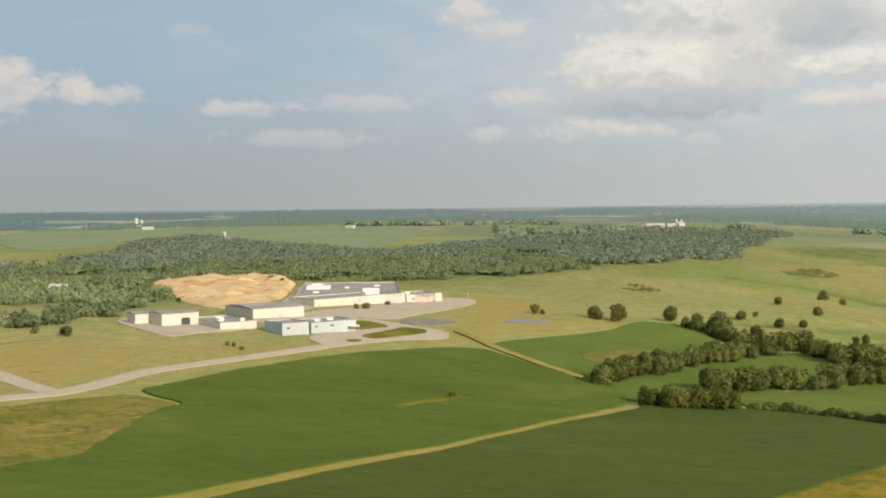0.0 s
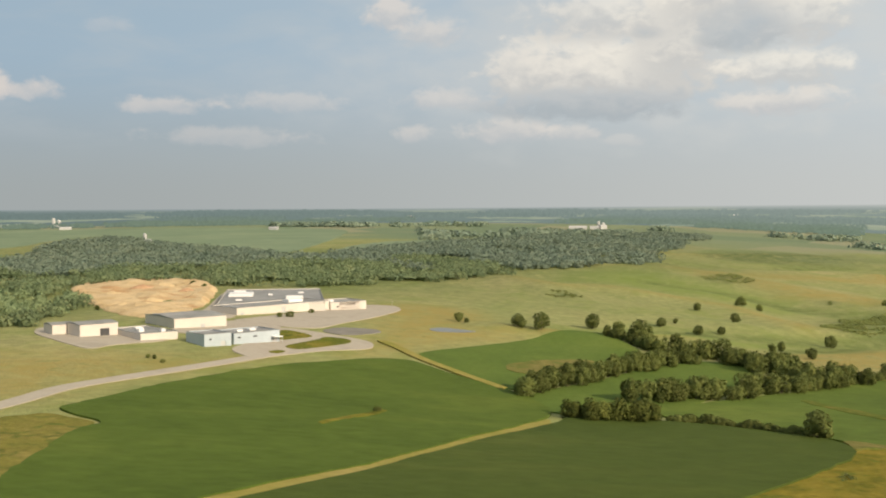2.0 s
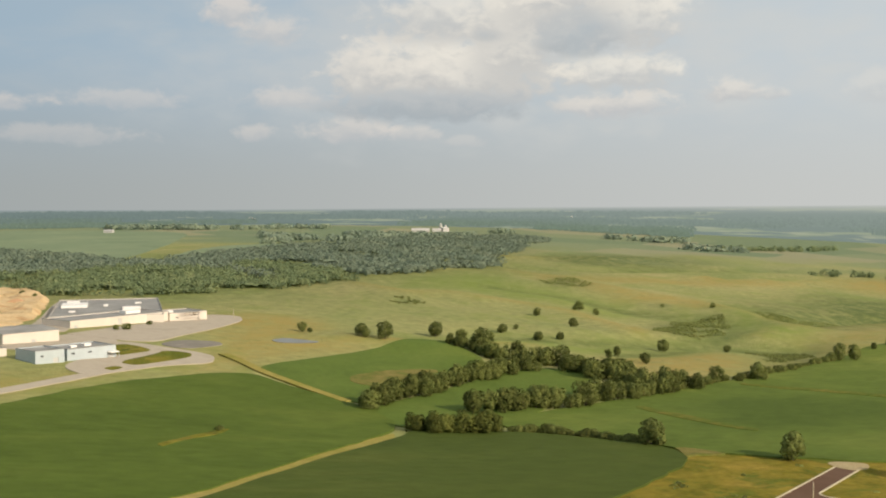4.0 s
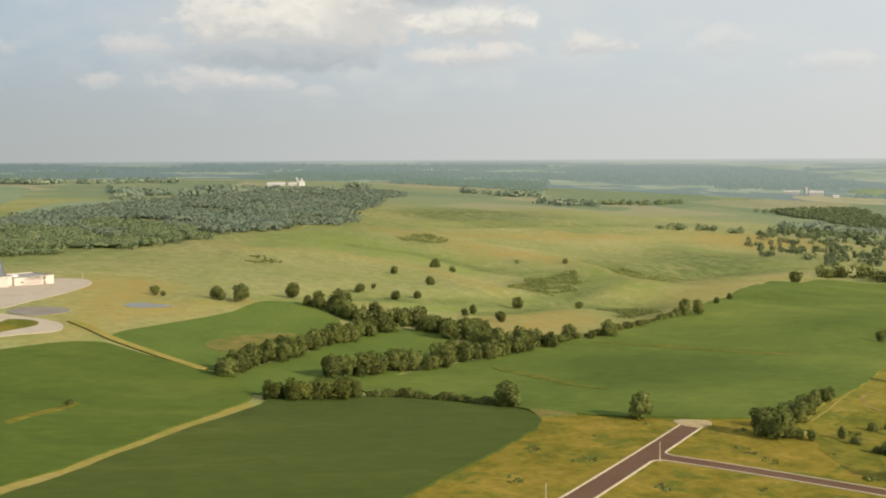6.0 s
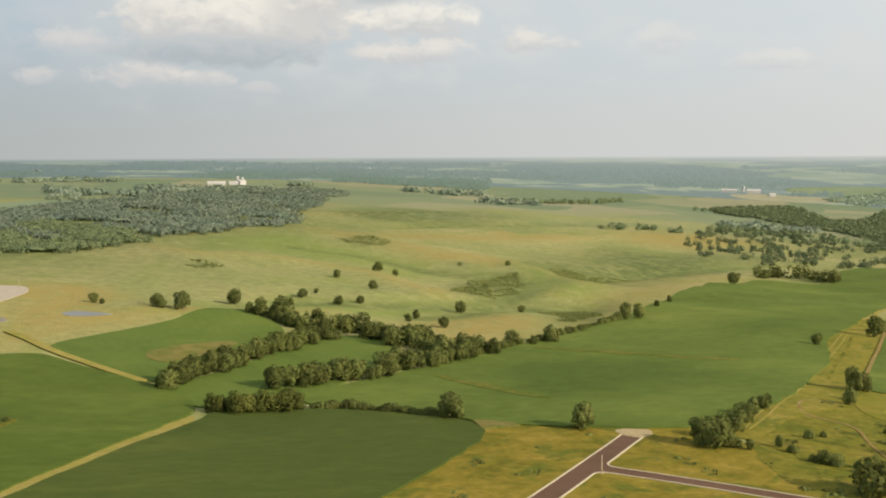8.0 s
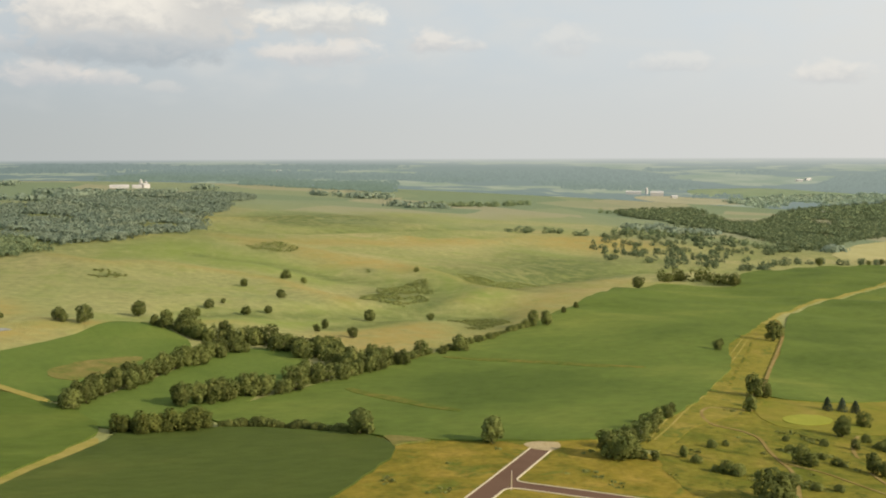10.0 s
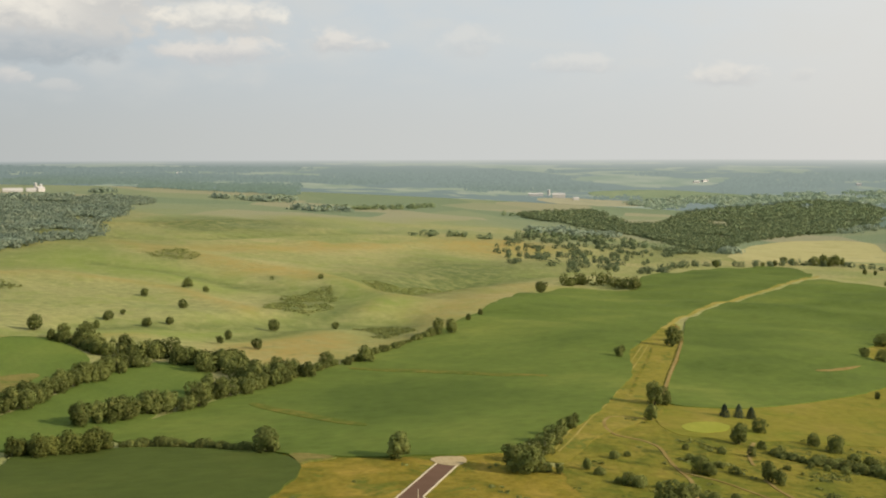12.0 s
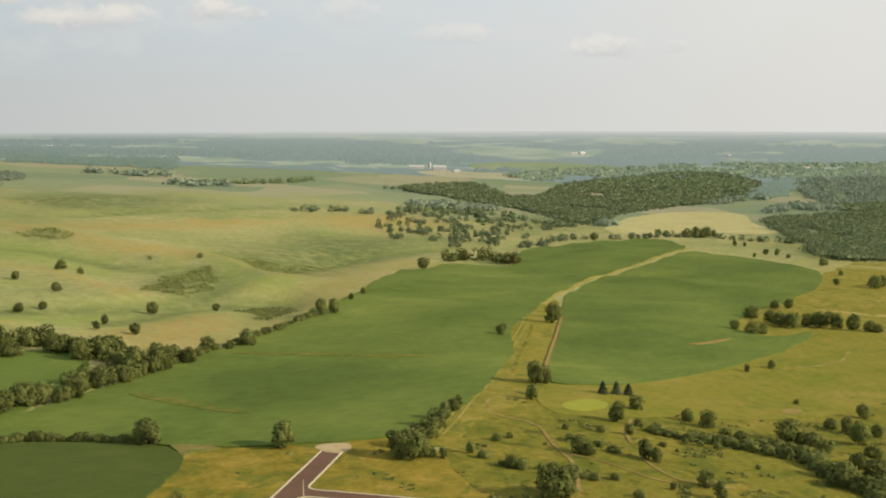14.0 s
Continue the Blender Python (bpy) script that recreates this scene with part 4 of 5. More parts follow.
for poly in (TERRACE_1, TERRACE_2):
    sheet("grass_terrace", poly, M_TERRACE, "thin grassed terrace line in a soybean field", "grass strip", 0.85, 4.0, 0.8)
sheet("hay_field", FAR_TAN, M_HAY, "pale tan hay field on a far rise", "field", 0.4, 20.0, 2.0)
sheet("rough_grass", GOLD_C, M_LANE, "dry olive grass beyond the soybean field", "grass", 0.14, 8.0, 3.0)
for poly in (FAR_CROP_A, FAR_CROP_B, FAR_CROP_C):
    sheet("crop_field", poly, M_HAZEDCROP, "green crop field far beyond the woods, haze in its colour", "field", 0.6, 30.0, 4.0)
sheet("hay_field", FAR_SOIL, M_HAZEDHAY, "pale tan field round a far farm", "field", 0.5, 25.0, 4.0)
sheet("hay_field", FAR_PALE, M_HAZEDHAY, "small pale field among woods", "field", 0.5, 15.0, 3.0)
sheet("fairway", FAIRWAY, M_FAIRWAY, "mown olive golf fairway", "golf course", 0.25, 8.0, 1.0)
sheet("putting_green", GREEN, M_GREEN, "oval bright green putting surface", "golf course", 0.4, 3.0)
sheet("bunker", BUNKER, M_TRACK, "small pale sand bunker on the fairway", "golf course", 0.4, 2.0)
sheet("excavation", SAND, M_SAND, "open tan earthworks with piled sand", "earthworks", 0.3, 4.5, 3.0, relief_noise=2.6)
sheet("yard_paving", APRON_FRONT, M_CONCRETE, "pale concrete yard before the blue building", "paving", 0.30, 6.0)
sheet("yard_paving", APRON_OFFICE, M_CONCRETE, "pale concrete car park beside the long building", "paving", 0.30, 6.0)
sheet("yard_paving", APRON_BACK, M_CONCRETE, "dusty concrete yard between hall and earthworks", "paving", 0.26, 6.0)
sheet("yard_paving", APRON_LEFT, M_CONCRETE, "pale concrete yard round the low buildings", "paving", 0.30, 6.0)
sheet("yard_paving", APRON_MID, M_CONCRETE, "pale concrete yard between the halls", "paving", 0.28, 6.0)
sheet("car_park", DARK_LOT, M_OLDASPHALT, "grey asphalt overflow car park", "paving", 0.35, 6.0)
sheet("lawn", ISLAND_1, M_ROUGH, "mown grass island in the concrete yard", "lawn", 0.45, 5.0)
sheet("lawn", ISLAND_2, M_ROUGH, "mown grass island in the concrete yard", "lawn", 0.45, 5.0)
sheet("lawn", ISLAND_3, M_ROUGH, "small grass island in the concrete yard", "lawn", 0.45, 3.0)
sheet("road", ribbon(ROAD_MAIN, 8.0), M_CONCRETE, "pale concrete drive curving to the buildings", "road", 0.25, 5.0, soft=False)
sheet("road", ribbon(ROAD_SIDE, 8.0), M_CONCRETE, "pale concrete side drive", "road", 0.22, 5.0, soft=False)
sheet("pond", POND, M_WATER, "still pond in a grassy hollow", "water", 0.15, 4.0)
sheet("gravel_pad", GRAVEL_END, M_GRAVEL, "pale gravel at the road's end", "gravel", 0.2, 2.0)
for line, wide in ((TRACK_LOOP, 1.5), (TRACK_BANK, 1.2), (PATH_C, 1.4), (PATH_D, 2.5), (DITCH_G, 4.0)):
    sheet("dirt_track", ribbon(line, wide), M_TRACK, "worn brown dirt track through rough grass", "track", 0.3, 3.0, 0.4, soft=False)
sheet("field_margin", ribbon(PATH_E, 5.0), M_DRYGRASS, "thin dry grass path between two fields", "grass strip", 0.78, 4.0, 0.6, soft=False)
for line in (RUT_B, RUT_C):
    sheet("dirt_track", ribbon(line, 0.7), M_DRYGRASS, "faint wheel rut in the grass lane", "track", 0.42, 3.0, 0.3, soft=False)
sheet("ditch", ribbon(RUT_A, 1.8), M_ROUGH, "shallow weedy ditch in the grass lane", "ditch", 0.40, 3.0, 0.4, soft=False)
for line in (PATH_A, PATH_B):
    sheet("cart_path", ribbon(line, 1.4), M_TRACK, "narrow pale cart path on the golf course", "path", 0.3, 3.0, soft=False)
sheet("dirt_track", ribbon(FIELD_RIM, 1.8), M_TRACK, "bare tan edge along the soybean field", "track", 0.9, 4.0, 0.5, soft=False)
sheet("bare_patch", CLIP_G, M_TRACK, "thin tan gap in the soybean field", "soil", 0.9, 3.0, 0.5)


def tube(bm, start, end, r0, r1, sides=7):
    way = (Vector(end) - Vector(start))
    turn = way.to_track_quat("Z", "Y").to_matrix().to_4x4()
    bmesh.ops.create_cone(bm, cap_ends=True, segments=sides, radius1=r0, radius2=r1, depth=way.length,
                          matrix=Matrix.Translation((Vector(start) + Vector(end)) / 2) @ turn)


def part(name, bm, mat, parent, label=""):
    me = bpy.data.meshes.new(name)
    bm.to_mesh(me)
    bm.free()
    me.materials.append(mat)
    ob = new(name, me)
    ob.parent = parent
    return tagged(ob, label)


def strip_mesh(name, left, right, low, high, mat, parent, label=""):
    """A long slab between two lines, with its top and both side faces."""
    zl, zr = relief(left), relief(right)
    verts = []
    for (a0, b0), (a1, b1), h0, h1 in zip(left, right, zl, zr):
        verts += [(a0, b0, h0 + low), (a0, b0, h0 + high), (a1, b1, h1 + high), (a1, b1, h1 + low)]
    faces = []
    for i in range(len(left) - 1):
        k = 4 * i
        faces += [(k, k + 4, k + 5, k + 1), (k + 1, k + 5, k + 6, k + 2), (k + 2, k + 6, k + 7, k + 3)]
    e = len(verts) - 4
    faces += [(0, 1, 2, 3), (e + 3, e + 2, e + 1, e)]
    ob = mesh_object(name, verts, faces, mat, parent)
    return tagged(ob, label)


def cut(a, b, step=3.0):
    a, b = np.array(a, float), np.array(b, float)
    count = max(2, int(np.hypot(*(b - a)) / step))
    return a + (b - a) * np.linspace(0, 1, count + 1)[:, None]


def new_street():
    """The T of two new asphalt streets with raised concrete kerbs and rounded corners."""
    main = np.array((0.728, 0.686))
    right = np.array((0.686, -0.728))
    side = np.array((0.655, -0.756))
    over = np.array((0.756, 0.655))
    join = np.array((165.8, 293.2))
    half, narrow = 3.45, 3.4
    back, ahead, out = join - main * 130, join + main * 49, join + side * 150
    road = tagged(new("road"), "fresh brown-black asphalt road with pale kerbs", "road", kind="structure")
    strip_mesh("carriageway", cut(back + right * -half, ahead + right * -half), cut(back + right * half, ahead + right * half), -0.4, 0.12, M_ASPHALT, road)
    first = join + side * (half + 0.2)
    strip_mesh("side_carriageway", cut(first + over * narrow, out + over * narrow), cut(first - over * narrow, out - over * narrow), -0.4, 0.116, M_ASPHALT, road)
    # rounded mouth of the side street
    bend = 5.0
    kerbs = [cut(back - right * half, ahead - right * half)]
    for sign in (1, -1):
        edge = join + right * half
        turn = main * sign
        along = side
        lip = over * sign * narrow
        # where the main edge and the side edge cross
        system = np.array([main, -along]).T
        t = np.linalg.solve(system, (join + lip) - edge)
        cross = edge + main * t[0]
        p0, p1 = cross + turn * bend, cross + along * bend
        curve = np.array([(1 - u) ** 2 * p0 + 2 * u * (1 - u) * cross + u * u * p1 for u in np.linspace(0, 1, 10)])
        fan = [(x, y, z + 0.118) for (x, y), z in zip(curve, relief(curve))] + [(cross[0] - right[0] * 0.5, cross[1] - right[1] * 0.5, level(*cross) + 0.118)]
        faces = [(i, i + 1, len(fan) - 1) if sign < 0 else (i + 1, i, len(fan) - 1) for i in range(len(curve) - 1)]
        mesh_object("corner", fan, faces, M_ASPHALT, road)
        far_end = ahead + right * half if sign > 0 else back + right * half
        kerbs.append(np.vstack([cut(far_end, p0)[:-1], curve, cut(p1, out + lip)[1:]]))
    for k, line in enumerate(kerbs):
        way = np.gradient(line, axis=0)
        way /= np.linalg.norm(way, axis=1)[:, None]
        off = np.c_[-way[:, 1], way[:, 0]] * (0.62 if k < 2 else -0.62)
        if k == 1:
            off = -off
            off = np.c_[-way[:, 1], way[:, 0]] * 0.62
        strip_mesh("kerb", line, line + off, -0.4, 0.27, M_KERB, road, "pale concrete kerb")
    strip_mesh("end_bar", cut(ahead - right * half, ahead + right * half), cut(ahead - right * half + main * 0.5, ahead + right * half + main * 0.5), -0.3, 0.2, M_TRACK, road)


new_street()


def street_post(x, y):
    """A slim pale post with a foot and a short capped head."""
    post = tagged(new("street_post"), "slim pale metal post beside the new road", "post", group="street posts")
    post.location = (x, y, level(x, y))
    bm = bmesh.new()
    tube(bm, (0, 0, 0), (0, 0, 5.6), 0.16, 0.11, 10)
    part("shaft", bm, M_KERB, post)
    bm = bmesh.new()
    tube(bm, (0, 0, -0.3), (0, 0, 0.35), 0.34, 0.28, 10)
    part("foot", bm, M_KERB, post)
    bm = bmesh.new()
    tube(bm, (0, 0, 5.6), (0, 0, 5.75), 0.15, 0.05, 10)
    part("cap", bm, M_GREYMETAL, post)


# ---- trees ----


def leaf_quads(centres, ways, sizes, rng, loose=0.38, rise=0.3):
    """Small leaf clumps as quads at the centres, facing roughly outwards; their corners and shading directions."""
    count = len(centres)
    face = ways + loose * rng.normal(size=(count, 3)) + (0, 0, rise)
    face /= np.linalg.norm(face, axis=1)[:, None]
    a = np.cross(face, rng.normal(size=(count, 3)))
    a /= np.linalg.norm(a, axis=1)[:, None]
    c = np.cross(face, a)
    a, c = a * sizes[:, None] / 2, c * sizes[:, None] / 2 * rng.uniform(0.6, 1.0, (count, 1))
    bend = ways + 0.55 * face
    bend /= np.linalg.norm(bend, axis=1)[:, None]
    return np.stack([centres - a - c, centres + a - c * 0.7, centres + a * 0.8 + c, centres - a * 0.9 + c * 0.8], 1), np.repeat(bend, 4, axis=0)


def foliage(name, quads, bends, mat, parent=None):
    """One mesh of leaf clumps, shaded softly along the crowns they belong to."""
    count = len(quads)
    me = bpy.data.meshes.new(name)
    me.vertices.add(4 * count)
    me.vertices.foreach_set("co", quads.reshape(-1).astype(np.float32))
    me.loops.add(4 * count)
    me.loops.foreach_set("vertex_index", np.arange(4 * count, dtype=np.int32))
    me.polygons.add(count)
    me.polygons.foreach_set("loop_start", np.arange(0, 4 * count, 4, dtype=np.int32))
    me.update(calc_edges=True)
    me.shade_smooth()
    me.materials.append(mat)
    me.normals_split_custom_set_from_vertices(bends.astype(np.float32))
    ob = new(name, me)
    ob.parent = parent
    return ob


def crown_points(rng, count, height, spread, lobes, base=0.18):
    """Points over the outer shells of many lobes that make a rounded crown."""
    mids, radii = [(0, 0, height * 0.82), (0, 0, height * 0.5)], [0.36 * spread, 0.60 * spread]
    for k in range(lobes):
        up = base + 0.16 + (0.80 - base - 0.16) * (k + rng.uniform(0, 1)) / lobes
        reach = 0.64 * math.sqrt(max(0.12, 1 - ((up - 0.45) / 0.52) ** 2)) * rng.uniform(0.6, 1.08)
        turn = 2.4 * k + rng.uniform(-0.6, 0.6)
        mids.append((spread * reach * math.cos(turn), spread * reach * math.sin(turn), up * height))
        radii.append(rng.uniform(0.27, 0.44) * spread)
    mids, radii = np.array(mids), np.array(radii)
    many = count * 5
    pick = rng.choice(len(mids), many, p=radii ** 2 / (radii ** 2).sum())
    way = rng.normal(size=(many, 3))
    way /= np.linalg.norm(way, axis=1)[:, None]
    pts = mids[pick] + way * (radii[pick] * rng.triangular(0.78, 0.98, 1.32, many))[:, None]
    gaps = np.linalg.norm(pts[:, None] - mids[None], axis=2) / radii[None]
    open_air = (gaps > 0.78).all(1) & (pts[:, 2] > base * height)
    pts, way = pts[open_air][:count], way[open_air][:count]
    out = pts - (0, 0, height * 0.42)
    out /= np.linalg.norm(out, axis=1)[:, None] + 1e-6
    way = way * 0.75 + out * 0.6
    return pts, way / np.linalg.norm(way, axis=1)[:, None], mids[2:]


def tree_model(name, seed, mat, label, category, height=10.0, spread=4.2, count=1250, lobes=14, base=0.03, leaf=0.66):
    rng = np.random.default_rng(seed)
    top = tagged(new(name), label, category)
    pts, ways, mids = crown_points(rng, count, height, spread, lobes, base)
    quads, bends = leaf_quads(pts, ways, rng.uniform(0.55, 1.35, len(pts)) * leaf, rng, 0.5)
    bm = bmesh.new()
    tube(bm, (0, 0, -0.4), (0.1, 0, height * 0.35), 0.26, 0.17)
    tube(bm, (0.1, 0, height * 0.33), (0.0, 0.1, height * 0.75), 0.17, 0.05)
    for x, y, z in mids[:6]:
        tube(bm, (0.05, 0, min(z * 0.6, height * 0.4)), (x * 0.85, y * 0.85, z), 0.10, 0.03, 5)
    part("trunk", bm, M_BARK, top)
    foliage("crown", quads, bends, mat, top)
    return top


def spruce_model(name, seed, label):
    rng = np.random.default_rng(seed)
    top = tagged(new(name), label, "tree")
    count, height = 900, 10.0
    up = rng.uniform(0.06, 1.0, count) ** 0.9
    turn = rng.uniform(0, 2 * np.pi, count)
    out = 3.6 * (1.02 - up) ** 0.7 * rng.uniform(0.55, 1.05, count) * (1 + 0.15 * np.sin(up * 60))
    pts = np.c_[out * np.cos(turn), out * np.sin(turn), up * height]
    ways = np.c_[np.cos(turn), np.sin(turn), np.full(count, 0.5)]
    quads, bends = leaf_quads(pts, ways / np.linalg.norm(ways, axis=1)[:, None], rng.uniform(0.5, 1.0, count) * 0.8, rng)
    bm = bmesh.new()
    tube(bm, (0, 0, -0.4), (0, 0, height * 0.9), 0.2, 0.04)
    part("trunk", bm, M_BARK, top)
    foliage("crown", quads, bends, M_NEEDLE, top)
    return top


TREES = [tree_model("tree", s, M_LEAF, "broad-leaved tree with a dense uneven green crown", "tree", height=(10.0, 10.4, 9.6, 10.8)[s % 4], spread=(4.4, 4.0, 4.9, 3.6)[s % 4], lobes=13 + s % 5) for s in range(8)]
WILLOWS = [tree_model("tree", s, M_BRIGHTLEAF, "sunlit yellow-green tree in a dense clump", "tree", spread=4.8, lobes=16, base=0.04) for s in (11, 12)]
BUSHES = [tree_model("bush", s, M_LEAF, "low rounded green bush in rough grass", "bush", height=10, spread=7.2, count=800, lobes=14, base=0.0, leaf=1.25) for s in (21, 22, 23, 24)]
SPRUCE = spruce_model("spruce", 31, "dark conical spruce beside the golf fairway")
MODELS = TREES + WILLOWS + BUSHES + [SPRUCE]
pick = random.Random(4)


def plant(models, x, y, high, group, wide=1.0, label=""):
    """One tree of that height standing on the land."""
    model = pick.choice(models)
    size = high / 10.0
    here = Matrix.Translation((x, y, level(x, y) - 0.05 * high)) @ Matrix.Rotation(pick.uniform(0, 6.28), 4, "Z")
    ob = copy_thing(model, here)
    ob.scale = (size * wide * pick.uniform(0.9, 1.1), size * wide * pick.uniform(0.9, 1.1), size)
    return tagged(ob, label, group=group)


def plant_list(spots, models, group, wide=1.0, label=""):
    for x, y, high in spots:
        plant(models, x, y, high, group, wide, label)


def plant_row(line, models, group, gap, high, breadth, wide=1.0, label=""):
    """Trees along a line, with uneven gaps, heights and offsets."""
    walkline = rounded(line, 1.0, 0.0, closed=False)
    i = 0.0
    while i < len(walkline):
        x, y = walkline[int(i)]
        plant(models, x + pick.uniform(-breadth, breadth), y + pick.uniform(-breadth, breadth), high * pick.uniform(0.58, 1.18), group, wide, label)
        i += gap * pick.uniform(0.6, 1.4)


plant_list(LONE_TREES, TREES, "scattered meadow trees", 1.2)
plant_list(BROOK_TREES, TREES, "trees along the brook", 1.15)
plant_list(GOLF_TREES, TREES, "golf course trees", 1.05)
plant_list(LANE_TREES, TREES, "trees beside the grass lane", 0.95)
plant_list(RIDGE_TREES, TREES, "trees on the ridge", 1.1)
plant_list(THICKET_TREES, TREES, "thicket trees", 1.2)
plant_list(HEDGE_BUSHES, TREES, "overgrown hedge by the road end", 1.05)
plant_list(SPRUCES, [SPRUCE], "spruces by the green", 1.2)
plant_list(SCRUB_BUSHES, BUSHES, "scrub bushes")
plant_list(BANK_BUSHES, BUSHES, "bushes on the creek bank", 1.3)
plant_list(YARD_TREES, TREES, "trees round the yards", 1.3)
plant_row(ROW_NORTH, TREES, "northern tree row", 3.0, 9.6, 3.8, 1.0)
plant_row(ROW_UPPER, TREES, "wooded creek bend", 3.4, 10.6, 8.5, 1.0)
plant_row(ROW_LOT, TREES, "wooded creek bend", 2.6, 7.4, 3.0, 1.0)
plant_row(ROW_SOUTH, TREES, "southern tree row", 2.6, 9.8, 6.4, 1.0)
plant_row(ROW_LINK, TREES, "wooded creek bend", 3.4, 9.8, 7.4, 1.0)
plant_row(ROW_BROOK, BUSHES, "brookside bushes", 5.0, 3.6, 2.0, 1.2)
plant_row(ROW_CLUMP, WILLOWS, "sunlit clump between the fields", 1.5, 7.8, 3.0, 1.1)
plant_row(ROW_HEDGE, BUSHES, "low hedge between the fields", 1.5, 3.0, 0.7, 1.3)
plant_row(ROW_BANK, BUSHES, "dense hedge on the creek bank", 2.0, 3.1, 2.2, 1.6)
for model in MODELS:
    for ob in (*model.children_recursive, model):
        bpy.data.objects.remove(ob)


def canopy(name, pts, gap, high, seed, mat, label, category, per, leaf, tuft=0.95, even=0.12):
    """One mass of leafy crowns standing at the points, grown from a few shapes turned and stretched."""
    rng = np.random.default_rng(seed)
    z = relief(pts)
    shapes = [crown_points(rng, per, 1.0, 0.75, 7, 0.04)[:2] for _ in range(10)]
    quads, bends = [], []
    for (x, y), h in zip(pts, z):
        tall, wide = high * rng.uniform(1 - even, 1 + even), gap * tuft * rng.uniform(0.8, 1.2)
        cloud, ways = shapes[rng.integers(len(shapes))]
        turn = rng.uniform(0, 6.28)
        spin = np.array([[math.cos(turn), math.sin(turn), 0], [-math.sin(turn), math.cos(turn), 0], [0, 0, 1]])
        q, b = leaf_quads(cloud @ spin * (wide, wide, tall) + (x, y, h - 0.06 * tall), ways @ spin, rng.uniform(0.65, 1.3, len(cloud)) * leaf, rng, 0.3, 0.25)
        quads.append(q)
        bends.append(b)
    ob = foliage(name, np.concatenate(quads), np.concatenate(bends), mat)
    return tagged(ob, label, category, kind="stuff")


def scatter(poly, gap, seed, clear=-0.42, patch=90.0, wobble=12.0, keep=1.0):
    """Uneven points inside a polygon, with clearings."""
    rng = np.random.default_rng(seed)
    edge = rounded(poly, 20.0, wobble)
    low, rise = edge.min(0), edge.max(0)
    gx, gy = np.meshgrid(np.arange(low[0], rise[0], gap), np.arange(low[1], rise[1], gap))
    pts = np.c_[gx.ravel(), gy.ravel()] + rng.uniform(-0.6, 0.6, (gx.size, 2)) * gap
    pts = pts[inside(edge, pts)]
    ground_open = np.array([noise.fractal((x / patch, y / patch, seed), 1.0, 2.0, 3) for x, y in pts])
    return pts[(ground_open > clear) & (rng.uniform(size=len(pts)) < keep)]


def wood(poly, gap, high, seed, mat, label, leaf, per, step, clear=-0.35, patch=110.0, wobble=14.0, span=(0, 1e9), others=()):
    """A closed roof of crowns over a polygon, with clearings, edges that reach the ground and loose leaf clumps on every crown."""
    rng = np.random.default_rng(seed)
    edge = rounded(poly, 20.0, wobble)
    low, rise = edge.min(0) - gap, edge.max(0) + gap
    nx, ny = (np.ceil((rise - low) / gap)).astype(int) + 2
    tops = np.stack(np.meshgrid(np.arange(nx), np.arange(ny), indexing="ij"), 2) + rng.uniform(0.1, 0.9, (nx, ny, 2))
    tops = tops * gap + low
    heights = rng.uniform(0.72, 1.12, (nx, ny))
    widths = gap * rng.uniform(0.62, 0.92, (nx, ny))
    mx, my = ((rise - low) / step).astype(int) + 1
    gx, gy = np.meshgrid(low[0] + np.arange(mx) * step, low[1] + np.arange(my) * step, indexing="ij")
    flat = np.c_[gx.ravel(), gy.ravel()] + rng.uniform(-0.3, 0.3, (mx * my, 2)) * step
    reach = np.hypot(flat[:, 0], flat[:, 1]) + 90 * np.sin(flat[:, 0] / 37.0) * np.sin(flat[:, 1] / 53.0 + flat[:, 0] / 90.0)
    keep = inside(edge, flat) & (reach > span[0]) & (reach <= span[1])
    for other in others:
        keep &= ~inside(np.array(other, float), flat)
    for i in np.where(keep)[0]:
        keep[i] = noise.fractal((flat[i, 0] / patch, flat[i, 1] / patch, seed), 1.0, 2.0, 3) > clear
    cell = ((flat - low) / gap).astype(int)
    dome = np.zeros(len(flat))
    for a in (-1, 0, 1):
        for b in (-1, 0, 1):
            u, v = np.clip(cell[:, 0] + a, 0, nx - 1), np.clip(cell[:, 1] + b, 0, ny - 1)
            d = np.hypot(*(flat - tops[u, v]).T) / widths[u, v]
            dome = np.maximum(dome, heights[u, v] * np.sqrt(np.clip(1 - d * d, 0.0, 1)))
    grid = keep.reshape(mx, my)
    full = grid.copy()
    full[1:-1, 1:-1] &= grid[2:, 1:-1] & grid[:-2, 1:-1] & grid[1:-1, 2:] & grid[1:-1, :-2]
    ground = relief(flat[full.ravel()])
    lift = high * (0.14 + 0.42 * dome) + rng.normal(size=len(flat)) * 0.04 * high
    body = full.ravel()
    number = np.full(len(flat), -1)
    number[body] = np.arange(body.sum())
    number = number.reshape(mx, my)
    quads = np.stack([number[:-1, :-1], number[1:, :-1], number[1:, 1:], number[:-1, 1:]], 2).reshape(-1, 4)
    quads = quads[(quads >= 0).all(1)]
    verts = np.c_[flat[body], ground + lift[body]]
    under = mesh_object("woods", verts.tolist(), quads.tolist(), mat, smooth=True)
    # loose clumps
    spots = tops.reshape(-1, 2)
    near = np.clip(((spots - low) / step).round().astype(int), 0, (mx - 1, my - 1))
    ok = grid[near[:, 0], near[:, 1]]
    spots, tall, wide = spots[ok], heights.reshape(-1)[ok], widths.reshape(-1)[ok]
    shapes = [crown_points(rng, per, 1.0, 0.75, 6, 0.06)[:2] for _ in range(12)]
    clumps, bends = [], []
    for (x, y), h, t, w in zip(spots, relief(spots), tall, wide):
        cloud, ways = shapes[rng.integers(len(shapes))]
        turn = rng.uniform(0, 6.28)
